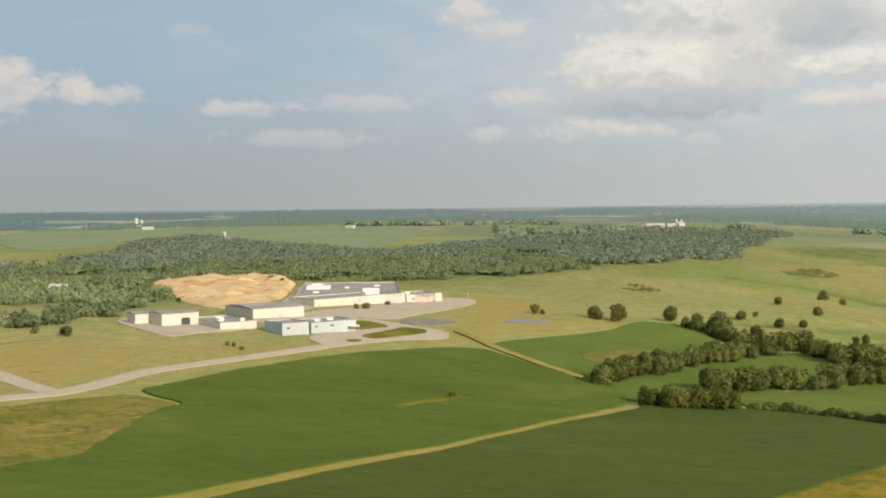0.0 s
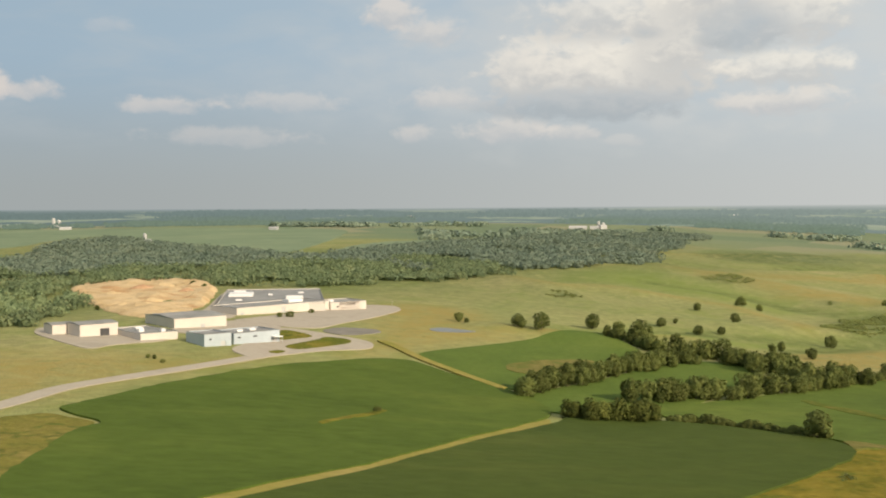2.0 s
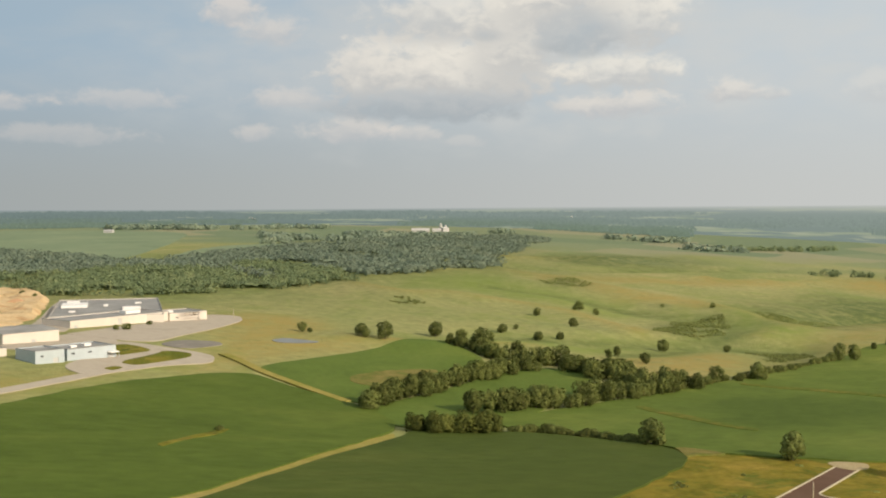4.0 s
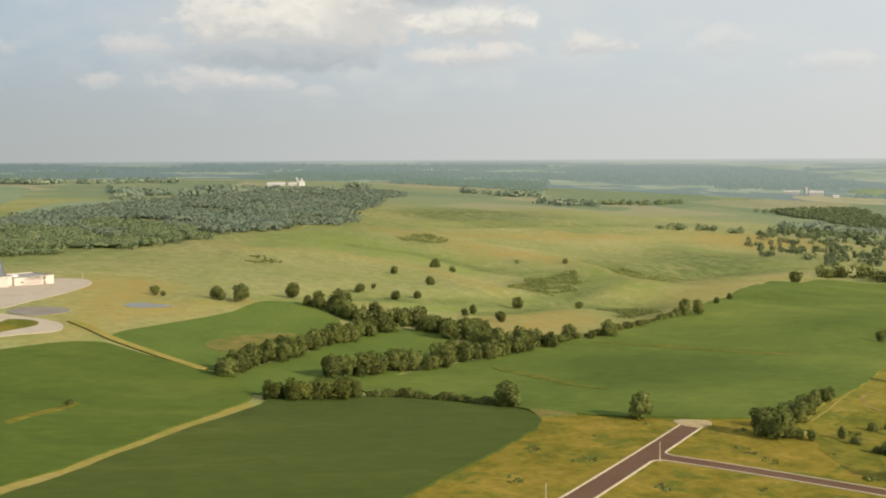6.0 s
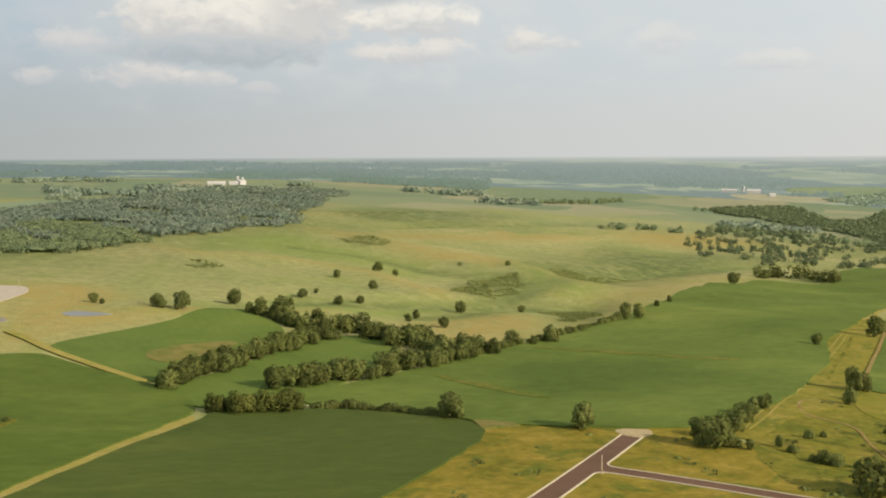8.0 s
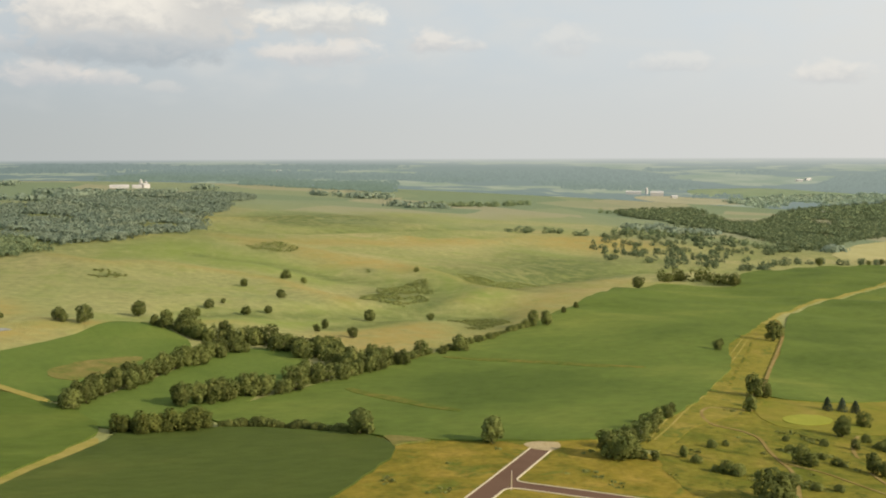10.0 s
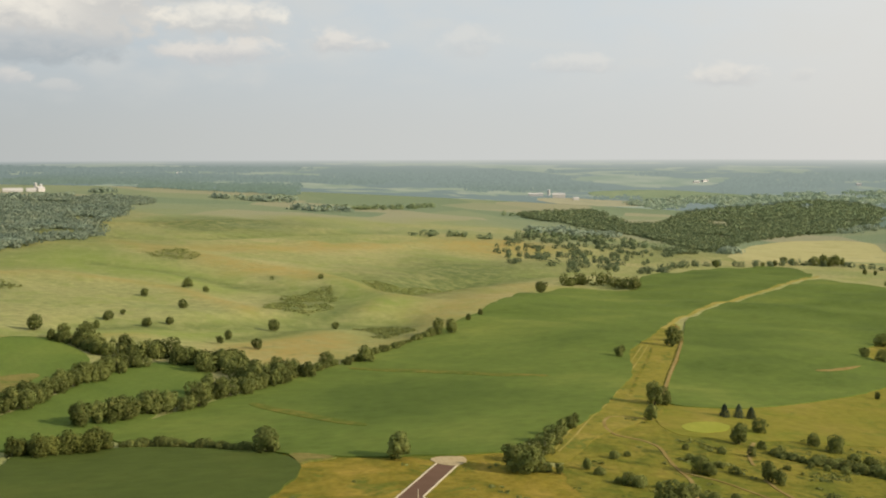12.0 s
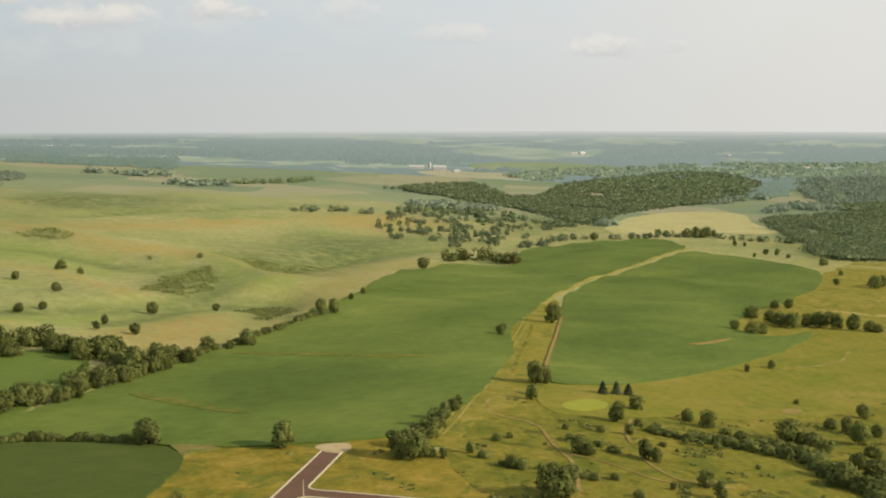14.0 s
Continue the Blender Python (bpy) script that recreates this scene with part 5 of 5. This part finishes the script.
        spin = np.array([[math.cos(turn), math.sin(turn), 0], [-math.sin(turn), math.cos(turn), 0], [0, 0, 1]])
        q, b = leaf_quads(cloud @ spin * (w * 1.15, w * 1.15, high * t) + (x, y, h), ways @ spin, rng.uniform(0.65, 1.3, len(cloud)) * leaf, rng, 0.25, 0.25)
        clumps.append(q)
        bends.append(b)
    foliage("leaf_clumps", np.concatenate(clumps), np.concatenate(bends), mat, under)
    return tagged(under, label, "woods", kind="stuff")


wood(WOOD_W, 10.0, 8.0, 3, M_WOODS, "wide deciduous woods behind the buildings", 1.5, 64, 4.0, -0.22, 70.0, span=(0, 1150), others=(FAR_PALE,))
wood(WOOD_W, 13.0, 8.0, 13, M_HAZEDWOODS, "deciduous woods on the far rise, paled by painted haze", 2.5, 34, 6.0, -0.24, 130.0, span=(1150, 9000), others=(FAR_CROP_A, FAR_CROP_B, FAR_PALE))
canopy("woods", scatter(WOOD_YARD, 9.0, 4, -0.02, 50.0), 11.0, 7.0, 4, M_WOODS, "loose trees and bushes behind the yard", "woods", 80, 1.3, 0.6, 0.35)
wood(WOOD_E, 13.0, 8.5, 5, M_WOODS, "wooded valley beyond the fields", 2.4, 36, 6.0, -0.5, 120.0)
wood(WOOD_SE, 13.0, 8.5, 7, M_WOODS, "dark woods on the valley side", 2.3, 36, 6.0, -0.3, 120.0)
wood(WOOD_NE, 18.0, 8.0, 9, M_HAZEDWOODS, "far wooded slopes with haze in their colour", 4.0, 26, 9.0, -0.5)
wood(WOOD_RIM, 20.0, 8.0, 10, M_HAZEDWOODS, "woods on the far valley side with haze in their colour", 4.6, 24, 10.0, -0.35, 170.0, others=(WOOD_E, WOOD_NE))
wood(WOOD_FILL, 16.0, 8.0, 11, M_WOODS, "woods filling the side valley", 3.0, 30, 8.0, -0.3, others=(WOOD_NE, WOOD_SE))


def along(line, gap, breadth, seed):
    """Uneven points beside a line."""
    rng = np.random.default_rng(seed)
    points = rounded(line, gap, 0.0, closed=False)
    return points + rng.uniform(-breadth, breadth, points.shape)


canopy("tree_row", along(ROW_WOOD, 5.0, 9.0, 61), 13.0, 12.0, 61, M_LEAF, "small wood on the soybean field's edge", "trees", 120, 1.7, 0.72, 0.3)
canopy("thicket", np.vstack([along(ROW_UPPER, 3.0, 8.0, 69), along(ROW_LINK, 3.0, 7.0, 70)]), 6.0, 8.0, 69, M_LEAF, "dense trees filling a creek bend", "trees", 170, 0.9, 0.72, 0.28)
canopy("tree_row", along(ROW_RIDGE, 12.0, 7.0, 62), 12.0, 8.0, 62, M_WOODS, "tree line behind the ridge", "trees", 80, 1.9, 0.72, 0.3)
canopy("tree_row", along(ROW_FAR, 8.0, 10.0, 63), 16.0, 10.0, 63, M_WOODS, "dark far shelter belt", "trees", 50, 3.0, 0.72, 0.3)
canopy("tree_row", along(ROW_FAR_B, 7.0, 14.0, 64), 13.0, 9.0, 64, M_WOODS, "far trees in a hollow", "trees", 60, 2.4, 0.72, 0.3)
canopy("tree_row", along(ROW_FAR_C, 9.0, 16.0, 65), 16.0, 11.0, 65, M_WOODS, "far tree line", "trees", 50, 3.0, 0.72, 0.3)
canopy("tree_row", along(ROW_FAR_D, 8.0, 20.0, 66), 13.0, 9.0, 66, M_WOODS, "far loose tree line", "trees", 60, 2.4, 0.72, 0.3)
canopy("tree_row", along(ROW_YARD, 5.0, 6.0, 67), 9.0, 7.0, 67, M_WOODS, "trees behind the yard", "trees", 90, 1.3, 0.72, 0.3)
canopy("tree_row", along(ROW_YARD_B, 7.0, 8.0, 68), 9.0, 6.5, 68, M_WOODS, "trees behind the yard", "trees", 90, 1.3, 0.72, 0.3)


def far_belts():
    """Belts of woods between the far fields; the farthest belong to the backdrop and glow with painted haze."""
    rng = np.random.default_rng(17)
    pts = []
    for reach in np.arange(1500.0, 3900.0, 24.0):
        for bearing in np.arange(-26.0, 64.0, math.degrees(26.0 / reach)):
            a = radians(bearing + rng.uniform(-0.4, 0.4))
            r = reach + rng.uniform(-14, 14)
            x, y = r * math.sin(a), r * math.cos(a)
            belt = noise.fractal((x / 520.0, y / 230.0, 2.2), 1.0, 2.0, 3)
            if bearing < 3:
                bar = 0.05 if reach > 2780 else 0.6
            elif bearing < 14:
                bar = -0.12 if reach < 2440 else (0.9 if reach < 2640 else 0.05)
            elif bearing < 24:
                bar = 0.03 if reach > 2350 else 0.6
            elif bearing < 46:
                bar = 0.0 if reach > 3230 else 0.6
            else:
                bar = 0.0 if reach > 2450 else 0.35
            if belt > bar:
                pts.append((x, y))
    pts = np.array(pts)
    kept = np.ones(len(pts), bool)
    for poly in (WOOD_W, WOOD_E, WOOD_SE, WOOD_NE, WOOD_RIM, WOOD_FILL, FAR_TAN, FAR_CROP_A, FAR_CROP_B, FAR_CROP_C, FAR_SOIL):
        kept &= ~inside(np.array(poly, float), pts)
    pts = pts[kept]
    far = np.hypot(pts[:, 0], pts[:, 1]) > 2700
    canopy("woods", pts[~far], 28.0, 11.0, 18, M_HAZEDWOODS, "belts of far woods with haze in their leaf colour", "woods", 40, 5.5)
    edge = canopy("backdrop", pts[far], 32.0, 11.0, 19, M_HAZEWOODS, "glowing far woods with painted haze", "backdrop", 26, 7.5)
    tagged(edge, "glowing far woods with painted haze", "backdrop", kind="structure")


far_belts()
canopy("woods", scatter(BUSH_VALLEY, 11.0, 71, 0.18, 30.0), 9.0, 7.0, 71, M_WOODS, "scattered trees and bushes in a valley", "trees", 60, 1.7, 0.72, 0.3)
for k, (poly, dense) in enumerate(((SCRUB_A, 0.6), (SCRUB_B, 0.55), (SCRUB_C, 0.5), (SCRUB_D, 0.25), (SCRUB_E, 0.2), (SCRUB_F, 0.4))):
    canopy("scrub", scatter(poly, 2.3, 40 + k, -0.3, 26.0, 16.0, min(1.0, dense * 1.35)), 3.2, 0.7, 40 + k, M_SCRUB, "patch of low dark green scrub on the meadow", "scrub", 16, 0.85, 0.75, 0.4)


def off_road(pts, clear):
    """Points that keep clear of the new street."""
    kept = np.ones(len(pts), bool)
    for u, v in (((71, 204), (202, 327)), ((166, 293), (264, 180))):
        u, v = np.array(u, float), np.array(v, float)
        t = np.clip(((pts - u) @ (v - u)) / ((v - u) @ (v - u)), 0, 1)
        kept &= np.hypot(*(pts - u - t[:, None] * (v - u)).T) > clear
    return pts[kept]


tufts = off_road(scatter(ROUGH_GOLF, 3.4, 52, 0.40, 16.0, 2.0), 7.0)
tufts = tufts[~inside(np.array(FAIRWAY, float), tufts)]
canopy("scrub", tufts, 3.8, 0.8, 52, M_SCRUB, "low weeds and brambles in the golf course rough", "scrub", 14, 0.8, 0.6, 0.4)
verge_tufts = off_road(scatter(VERGE_ROAD, 3.2, 53, 0.46, 12.0, 2.0), 8.0)
verge_tufts = verge_tufts[~inside(np.array(FIELD_B, float), verge_tufts)]
canopy("scrub", verge_tufts, 3.0, 0.5, 53, M_SCRUB, "low weeds on the dry verge", "scrub", 12, 0.7, 0.6, 0.4)


def soil_pile(x, y, wide, mat, label):
    """A slumped heap of dug earth with gullied sides."""
    rings, spokes = 7, 20
    verts = [(0, 0, wide * 0.34)]
    for i in range(1, rings + 1):
        for j in range(spokes):
            t = 2 * math.pi * j / spokes
            lump = 1 + 0.3 * noise.noise((math.cos(t) * 1.6 + x, math.sin(t) * 1.6 + y, i * 0.3))
            r = wide * i / rings * lump
            verts.append((r * math.cos(t), 0.7 * r * math.sin(t), wide * 0.34 * (1 - (i / rings) ** 1.4) * (1 + 0.25 * lump - 0.25) - (1.5 if i == rings else 0)))
    faces = [(0, 1 + j, 1 + (j + 1) % spokes) for j in range(spokes)]
    faces += [(1 + (i - 1) * spokes + j, 1 + i * spokes + j, 1 + i * spokes + (j + 1) % spokes, 1 + (i - 1) * spokes + (j + 1) % spokes) for i in range(1, rings) for j in range(spokes)]
    ob = mesh_object("soil_pile", verts, faces, mat)
    ob.location = (x, y, level(x, y) + 1.2)
    return tagged(ob, label, "soil pile", group="earthwork heaps")


for k, (x, y, wide) in enumerate(SOIL_PILES):
    if k in (1, 3):
        soil_pile(x, y, wide, M_REDSOIL, "heap of dug red clay in the earthworks")
    else:
        soil_pile(x, y, wide, M_SAND, "heap of pale dug sand in the earthworks")

for x, y in POLES:
    street_post(x, y)

# ---- buildings ----


def box(bm, x0, y0, z0, x1, y1, z1, bevel=0.0):
    made = bmesh.ops.create_cube(bm, size=1.0, matrix=Matrix.Translation(((x0 + x1) / 2, (y0 + y1) / 2, (z0 + z1) / 2))
                                 @ Matrix.Diagonal((abs(x1 - x0), abs(y1 - y0), abs(z1 - z0), 1)))
    if bevel:
        edges = {e for v in made["verts"] for e in v.link_edges}
        bmesh.ops.bevel(bm, geom=list(edges), offset=bevel, segments=1, affect="EDGES")


def hall(name, corner, turn, long, deep, high, wall_mat, label, doors=(), windows=(), units=(), pitched=0.0, strips=(), canopy_at=None):
    """A flat-roofed metal hall. x runs along its lit front, y goes back from it. Doors and windows: (start, width, bottom, top)."""
    x, y = corner
    ground = min(level(x, y), level(x + long * math.cos(turn), y + long * math.sin(turn))) - 0.3
    top = tagged(new(name), label, "building")
    top.matrix_world = Matrix.Translation((x, y, ground)) @ Matrix.Rotation(turn, 4, "Z")
    bm = bmesh.new()
    t = 0.3
    # the front wall stands in pieces round its openings
    holes = sorted([*doors, *windows])
    at = 0.0
    for start, wide, low, up in holes:
        if start > at:
            box(bm, at, 0, 0, start, t, high)
        if low > 0.05:
            box(bm, start, 0, 0, start + wide, t, low)
        box(bm, start, 0, up, start + wide, t, high)
        at = start + wide
    box(bm, at, 0, 0, long, t, high)
    part("front_wall", bm, wall_mat, top)
    for side, (x0, y0, x1, y1) in {"side_wall": (0, t, t, deep), "end_wall": (long - t, t, long, deep), "back_wall": (t, deep - t, long - t, deep)}.items():
        bm = bmesh.new()
        box(bm, x0, y0, 0, x1, y1, high)
        part(side, bm, wall_mat, top)
    bm = bmesh.new()
    if pitched:
        v = [bm.verts.new(p) for p in ((-0.4, -0.4, high), (long + 0.4, -0.4, high), (long + 0.4, deep + 0.4, high), (-0.4, deep + 0.4, high),
                                       (-0.4, deep / 2, high + pitched), (long + 0.4, deep / 2, high + pitched))]
        for f in ((0, 1, 5, 4), (3, 4, 5, 2), (0, 4, 3), (1, 2, 5), (0, 3, 2, 1)):
            bm.faces.new([v[i] for i in f])
    else:
        box(bm, t, t, high - 0.7, long - t, deep - t, high - 0.35)
    part("roof", bm, M_ROOF, top)
    if not pitched:
        bm = bmesh.new()
        for x0, y0, x1, y1 in ((-0.1, -0.1, long + 0.1, t), (-0.1, deep - t, long + 0.1, deep + 0.1), (-0.1, t, t, deep - t), (long - t, t, long + 0.1, deep - t)):
            box(bm, x0, y0, high, x1, y1, high + 0.18)
        part("parapet_cap", bm, M_ROOF, top)
    for start, wide, low, up in doors:
        bm = bmesh.new()
        box(bm, start + 0.05, 0.18, low, start + wide - 0.05, 0.26, up)
        for k in range(1, 5):
            zz = low + (up - low) * k / 5
            box(bm, start + 0.05, 0.15, zz - 0.04, start + wide - 0.05, 0.19, zz + 0.04)
        # Wide openings get a dark panel, painted as the shade inside.
        part("roller_door", bm, M_GREYMETAL if wide < 3.5 else M_DARK, top)
    for start, wide, low, up in windows:
        bm = bmesh.new()
        box(bm, start + 0.04, 0.16, low, start + wide - 0.04, 0.2, up)
        pane = part("window", bm, M_DARK, top)
        bm = bmesh.new()
        panes = max(1, int(wide / 2.2))
        for k in range(panes + 1):
            xx = start + wide * k / panes
            box(bm, xx - 0.06, 0.1, low, xx + 0.06, 0.24, up)
        part("frame", bm, M_WHITE, pane)
    for start in strips:
        bm = bmesh.new()
        box(bm, start, -0.12, 0, start + 0.35, 0.02, high - 0.05, 0.03)
        part("pilaster", bm, wall_mat, top)
    if canopy_at:
        start, wide = canopy_at
        bm = bmesh.new()
        box(bm, start, -3.4, 3.3, start + wide, -0.02, 3.75, 0.05)
        shelter = part("canopy", bm, M_WHITE, top)
        for xx in (start + 0.3, start + wide - 0.3):
            bm = bmesh.new()
            tube(bm, (xx, -3.1, 0), (xx, -3.1, 3.32), 0.14, 0.14, 8)
            part("post", bm, M_GREYMETAL, shelter)
    for ux, uy, w, d, h in units:
        bm = bmesh.new()
        box(bm, ux, uy, high - 0.34, ux + w, uy + d, high - 0.34 + h, 0.08)
        box(bm, ux + w * 0.2, uy - 0.03, high - 0.1, ux + w * 0.8, uy + 0.02, high - 0.5 + h)
        part("roof_unit", bm, M_WHITE, top)
    return top


TURN_A, TURN_B = radians(36), radians(42)
hall("industrial_hall", (-75, 521), TURN_A, 14, 18, 6.4, M_BLUEWALL, "pale blue metal workshop hall with flat grey roof", doors=((8.5, 2.6, 0, 2.8),), windows=((2.5, 1.6, 3.6, 4.4),))
hall("industrial_hall", (-63, 533), TURN_A, 25, 20, 6.4, M_BLUEWALL, "long pale blue metal hall with entrance canopy", doors=((21, 2.6, 0, 3.0),),
     windows=((2, 2.0, 4.0, 4.7), (10.5, 2.2, 4.0, 4.7)), units=((6, 7, 3, 2.5, 1.0), (14, 9, 3.5, 3, 1.0)), canopy_at=(20.4, 4.6))
hall("industrial_hall", (-99, 583), TURN_A, 30, 34, 6.4, M_WALL, "cream metal hall with low grey gable roof", doors=((15, 2.4, 0, 2.6),), pitched=1.3)
hall("factory_hall", (-76, 660), TURN_B, 70, 27, 6.2, M_WALL, "long cream factory front with recessed bays", doors=((2.5, 2.4, 0, 3.4), (32.5, 2.8, 0, 5.0)),
     windows=((55, 1.6, 2.2, 3.8),), units=((46, 10, 11, 6, 1.9),), strips=(14, 28, 44, 60))
hall("factory_hall", (-92, 692), radians(4), 66, 124, 5.6, M_WALL, "wide factory hall with broad grey roof behind the cream front",
     units=((10, 30, 4, 3, 0.9), (42, 38, 11, 6, 1.9), (6, 100, 8, 4, 1.2), (4, 62, 16, 22, 1.6), (30, 70, 3, 3, 1.0), (50, 84, 4, 3, 1.0)))
hall("office_building", (-23, 705), radians(32), 26, 24, 6.0, M_WALL, "cream office block with a dark ribbon window", windows=((4, 17, 2.7, 3.5),), doors=((6, 13, 0, 1.7),), units=((4, 8, 3, 3, 1.2),))
hall("industrial_hall", (-151, 549), TURN_A, 11, 11, 5.4, M_WALL, "small cream hall stepping back", pitched=0.8)
hall("industrial_hall", (-136, 541), TURN_A, 19, 17, 6.6, M_WALL, "low cream hall with an open dark bay", doors=((10, 4.6, 0, 4.2),), pitched=0.9)
hall("industrial_hall", (-106, 532), TURN_A, 19, 34, 4.2, M_WALL, "low cream hall with grey roof and rooftop units", units=((4, 10, 2.6, 2.6, 1.7), (13, 5, 2.2, 2.2, 1.4), (8, 22, 3.4, 2.6, 1.1)))


def barn(name, x, y, turn, long, deep, high, label, roof=M_FARWHITE, wall=M_FARWHITE):
    """A gabled farm building far off."""
    top = tagged(new(name), label, "barn", group="far farm buildings")
    top.matrix_world = Matrix.Translation((x, y, level(x, y) - 0.3)) @ Matrix.Rotation(radians(turn), 4, "Z")
    bm = bmesh.new()
    box(bm, -long / 2, -deep / 2, 0, long / 2, deep / 2, high)
    part("wall", bm, wall, top)
    bm = bmesh.new()
    o = 0.5
    v = [bm.verts.new(p) for p in ((-long / 2 - o, -deep / 2 - o, high), (long / 2 + o, -deep / 2 - o, high), (long / 2 + o, deep / 2 + o, high),
                                   (-long / 2 - o, deep / 2 + o, high), (-long / 2 - o, 0, high + deep * 0.28), (long / 2 + o, 0, high + deep * 0.28))]
    for f in ((0, 1, 5, 4), (3, 4, 5, 2), (0, 4, 3), (1, 2, 5), (0, 3, 2, 1)):
        bm.faces.new([v[i] for i in f])
    part("roof", bm, roof, top)
    bm = bmesh.new()
    box(bm, -long * 0.12, -deep / 2 - 0.08, 0.2, long * 0.06, -deep / 2 + 0.05, high * 0.8)
    part("barn_door", bm, M_GREYMETAL, top)
    return top


def silo(x, y, radius, high):
    top = tagged(new("silo"), "pale round grain silo with a domed cap", "silo", group="far farm buildings")
    top.location = (x, y, level(x, y) - 0.3)
    bm = bmesh.new()
    tube(bm, (0, 0, 0), (0, 0, high), radius, radius, 16)
    part("drum", bm, M_FARWHITE, top)
    bm = bmesh.new()
    tube(bm, (0, 0, high), (0, 0, high + radius * 0.7), radius, radius * 0.25, 16)
    part("cap", bm, M_GREYMETAL, top)


(ax, ay), (bx, by), (cx, cy), (dx, dy), (ex, ey) = FARM_A
barn("long_barn", ax, ay, -8, 40, 13, 5, "long white livestock barn on a far rise")
barn("long_barn", bx, by, -8, 20, 12, 5, "white farm building on a far rise")
silo(cx, cy, 3.5, 15)
silo(cx + 12, cy + 4, 3.5, 12)
barn("barn", dx, dy, 30, 18, 12, 8, "white farm building beside silos")
(ax, ay), (bx, by), (cx, cy), (dx, dy), (ex, ey) = FARM_B
barn("long_barn", ax, ay, -35, 40, 14, 6, "white farm building on a far hill")
barn("barn", bx, by, -35, 34, 18, 9, "large white barn on a far hill")
barn("barn", cx, cy, -20, 16, 10, 6, "small white shed on a far hill")
silo(dx, dy, 4, 15)
for k, (x, y) in enumerate(BARNS):
    barn("barn", x, y, (-25, 10, -40, 5)[k % 4], (20, 26, 14, 24)[k % 4] if k != 5 else 12, 9, 5, "far white farm building among woods")
silo(BARNS[0][0] - 8, BARNS[0][1] + 14, 4, 22)
silo(BARNS[0][0] + 4, BARNS[0][1] + 16, 4, 17)
silo(BARNS[2][0] - 6, BARNS[2][1] + 8, 3, 14)
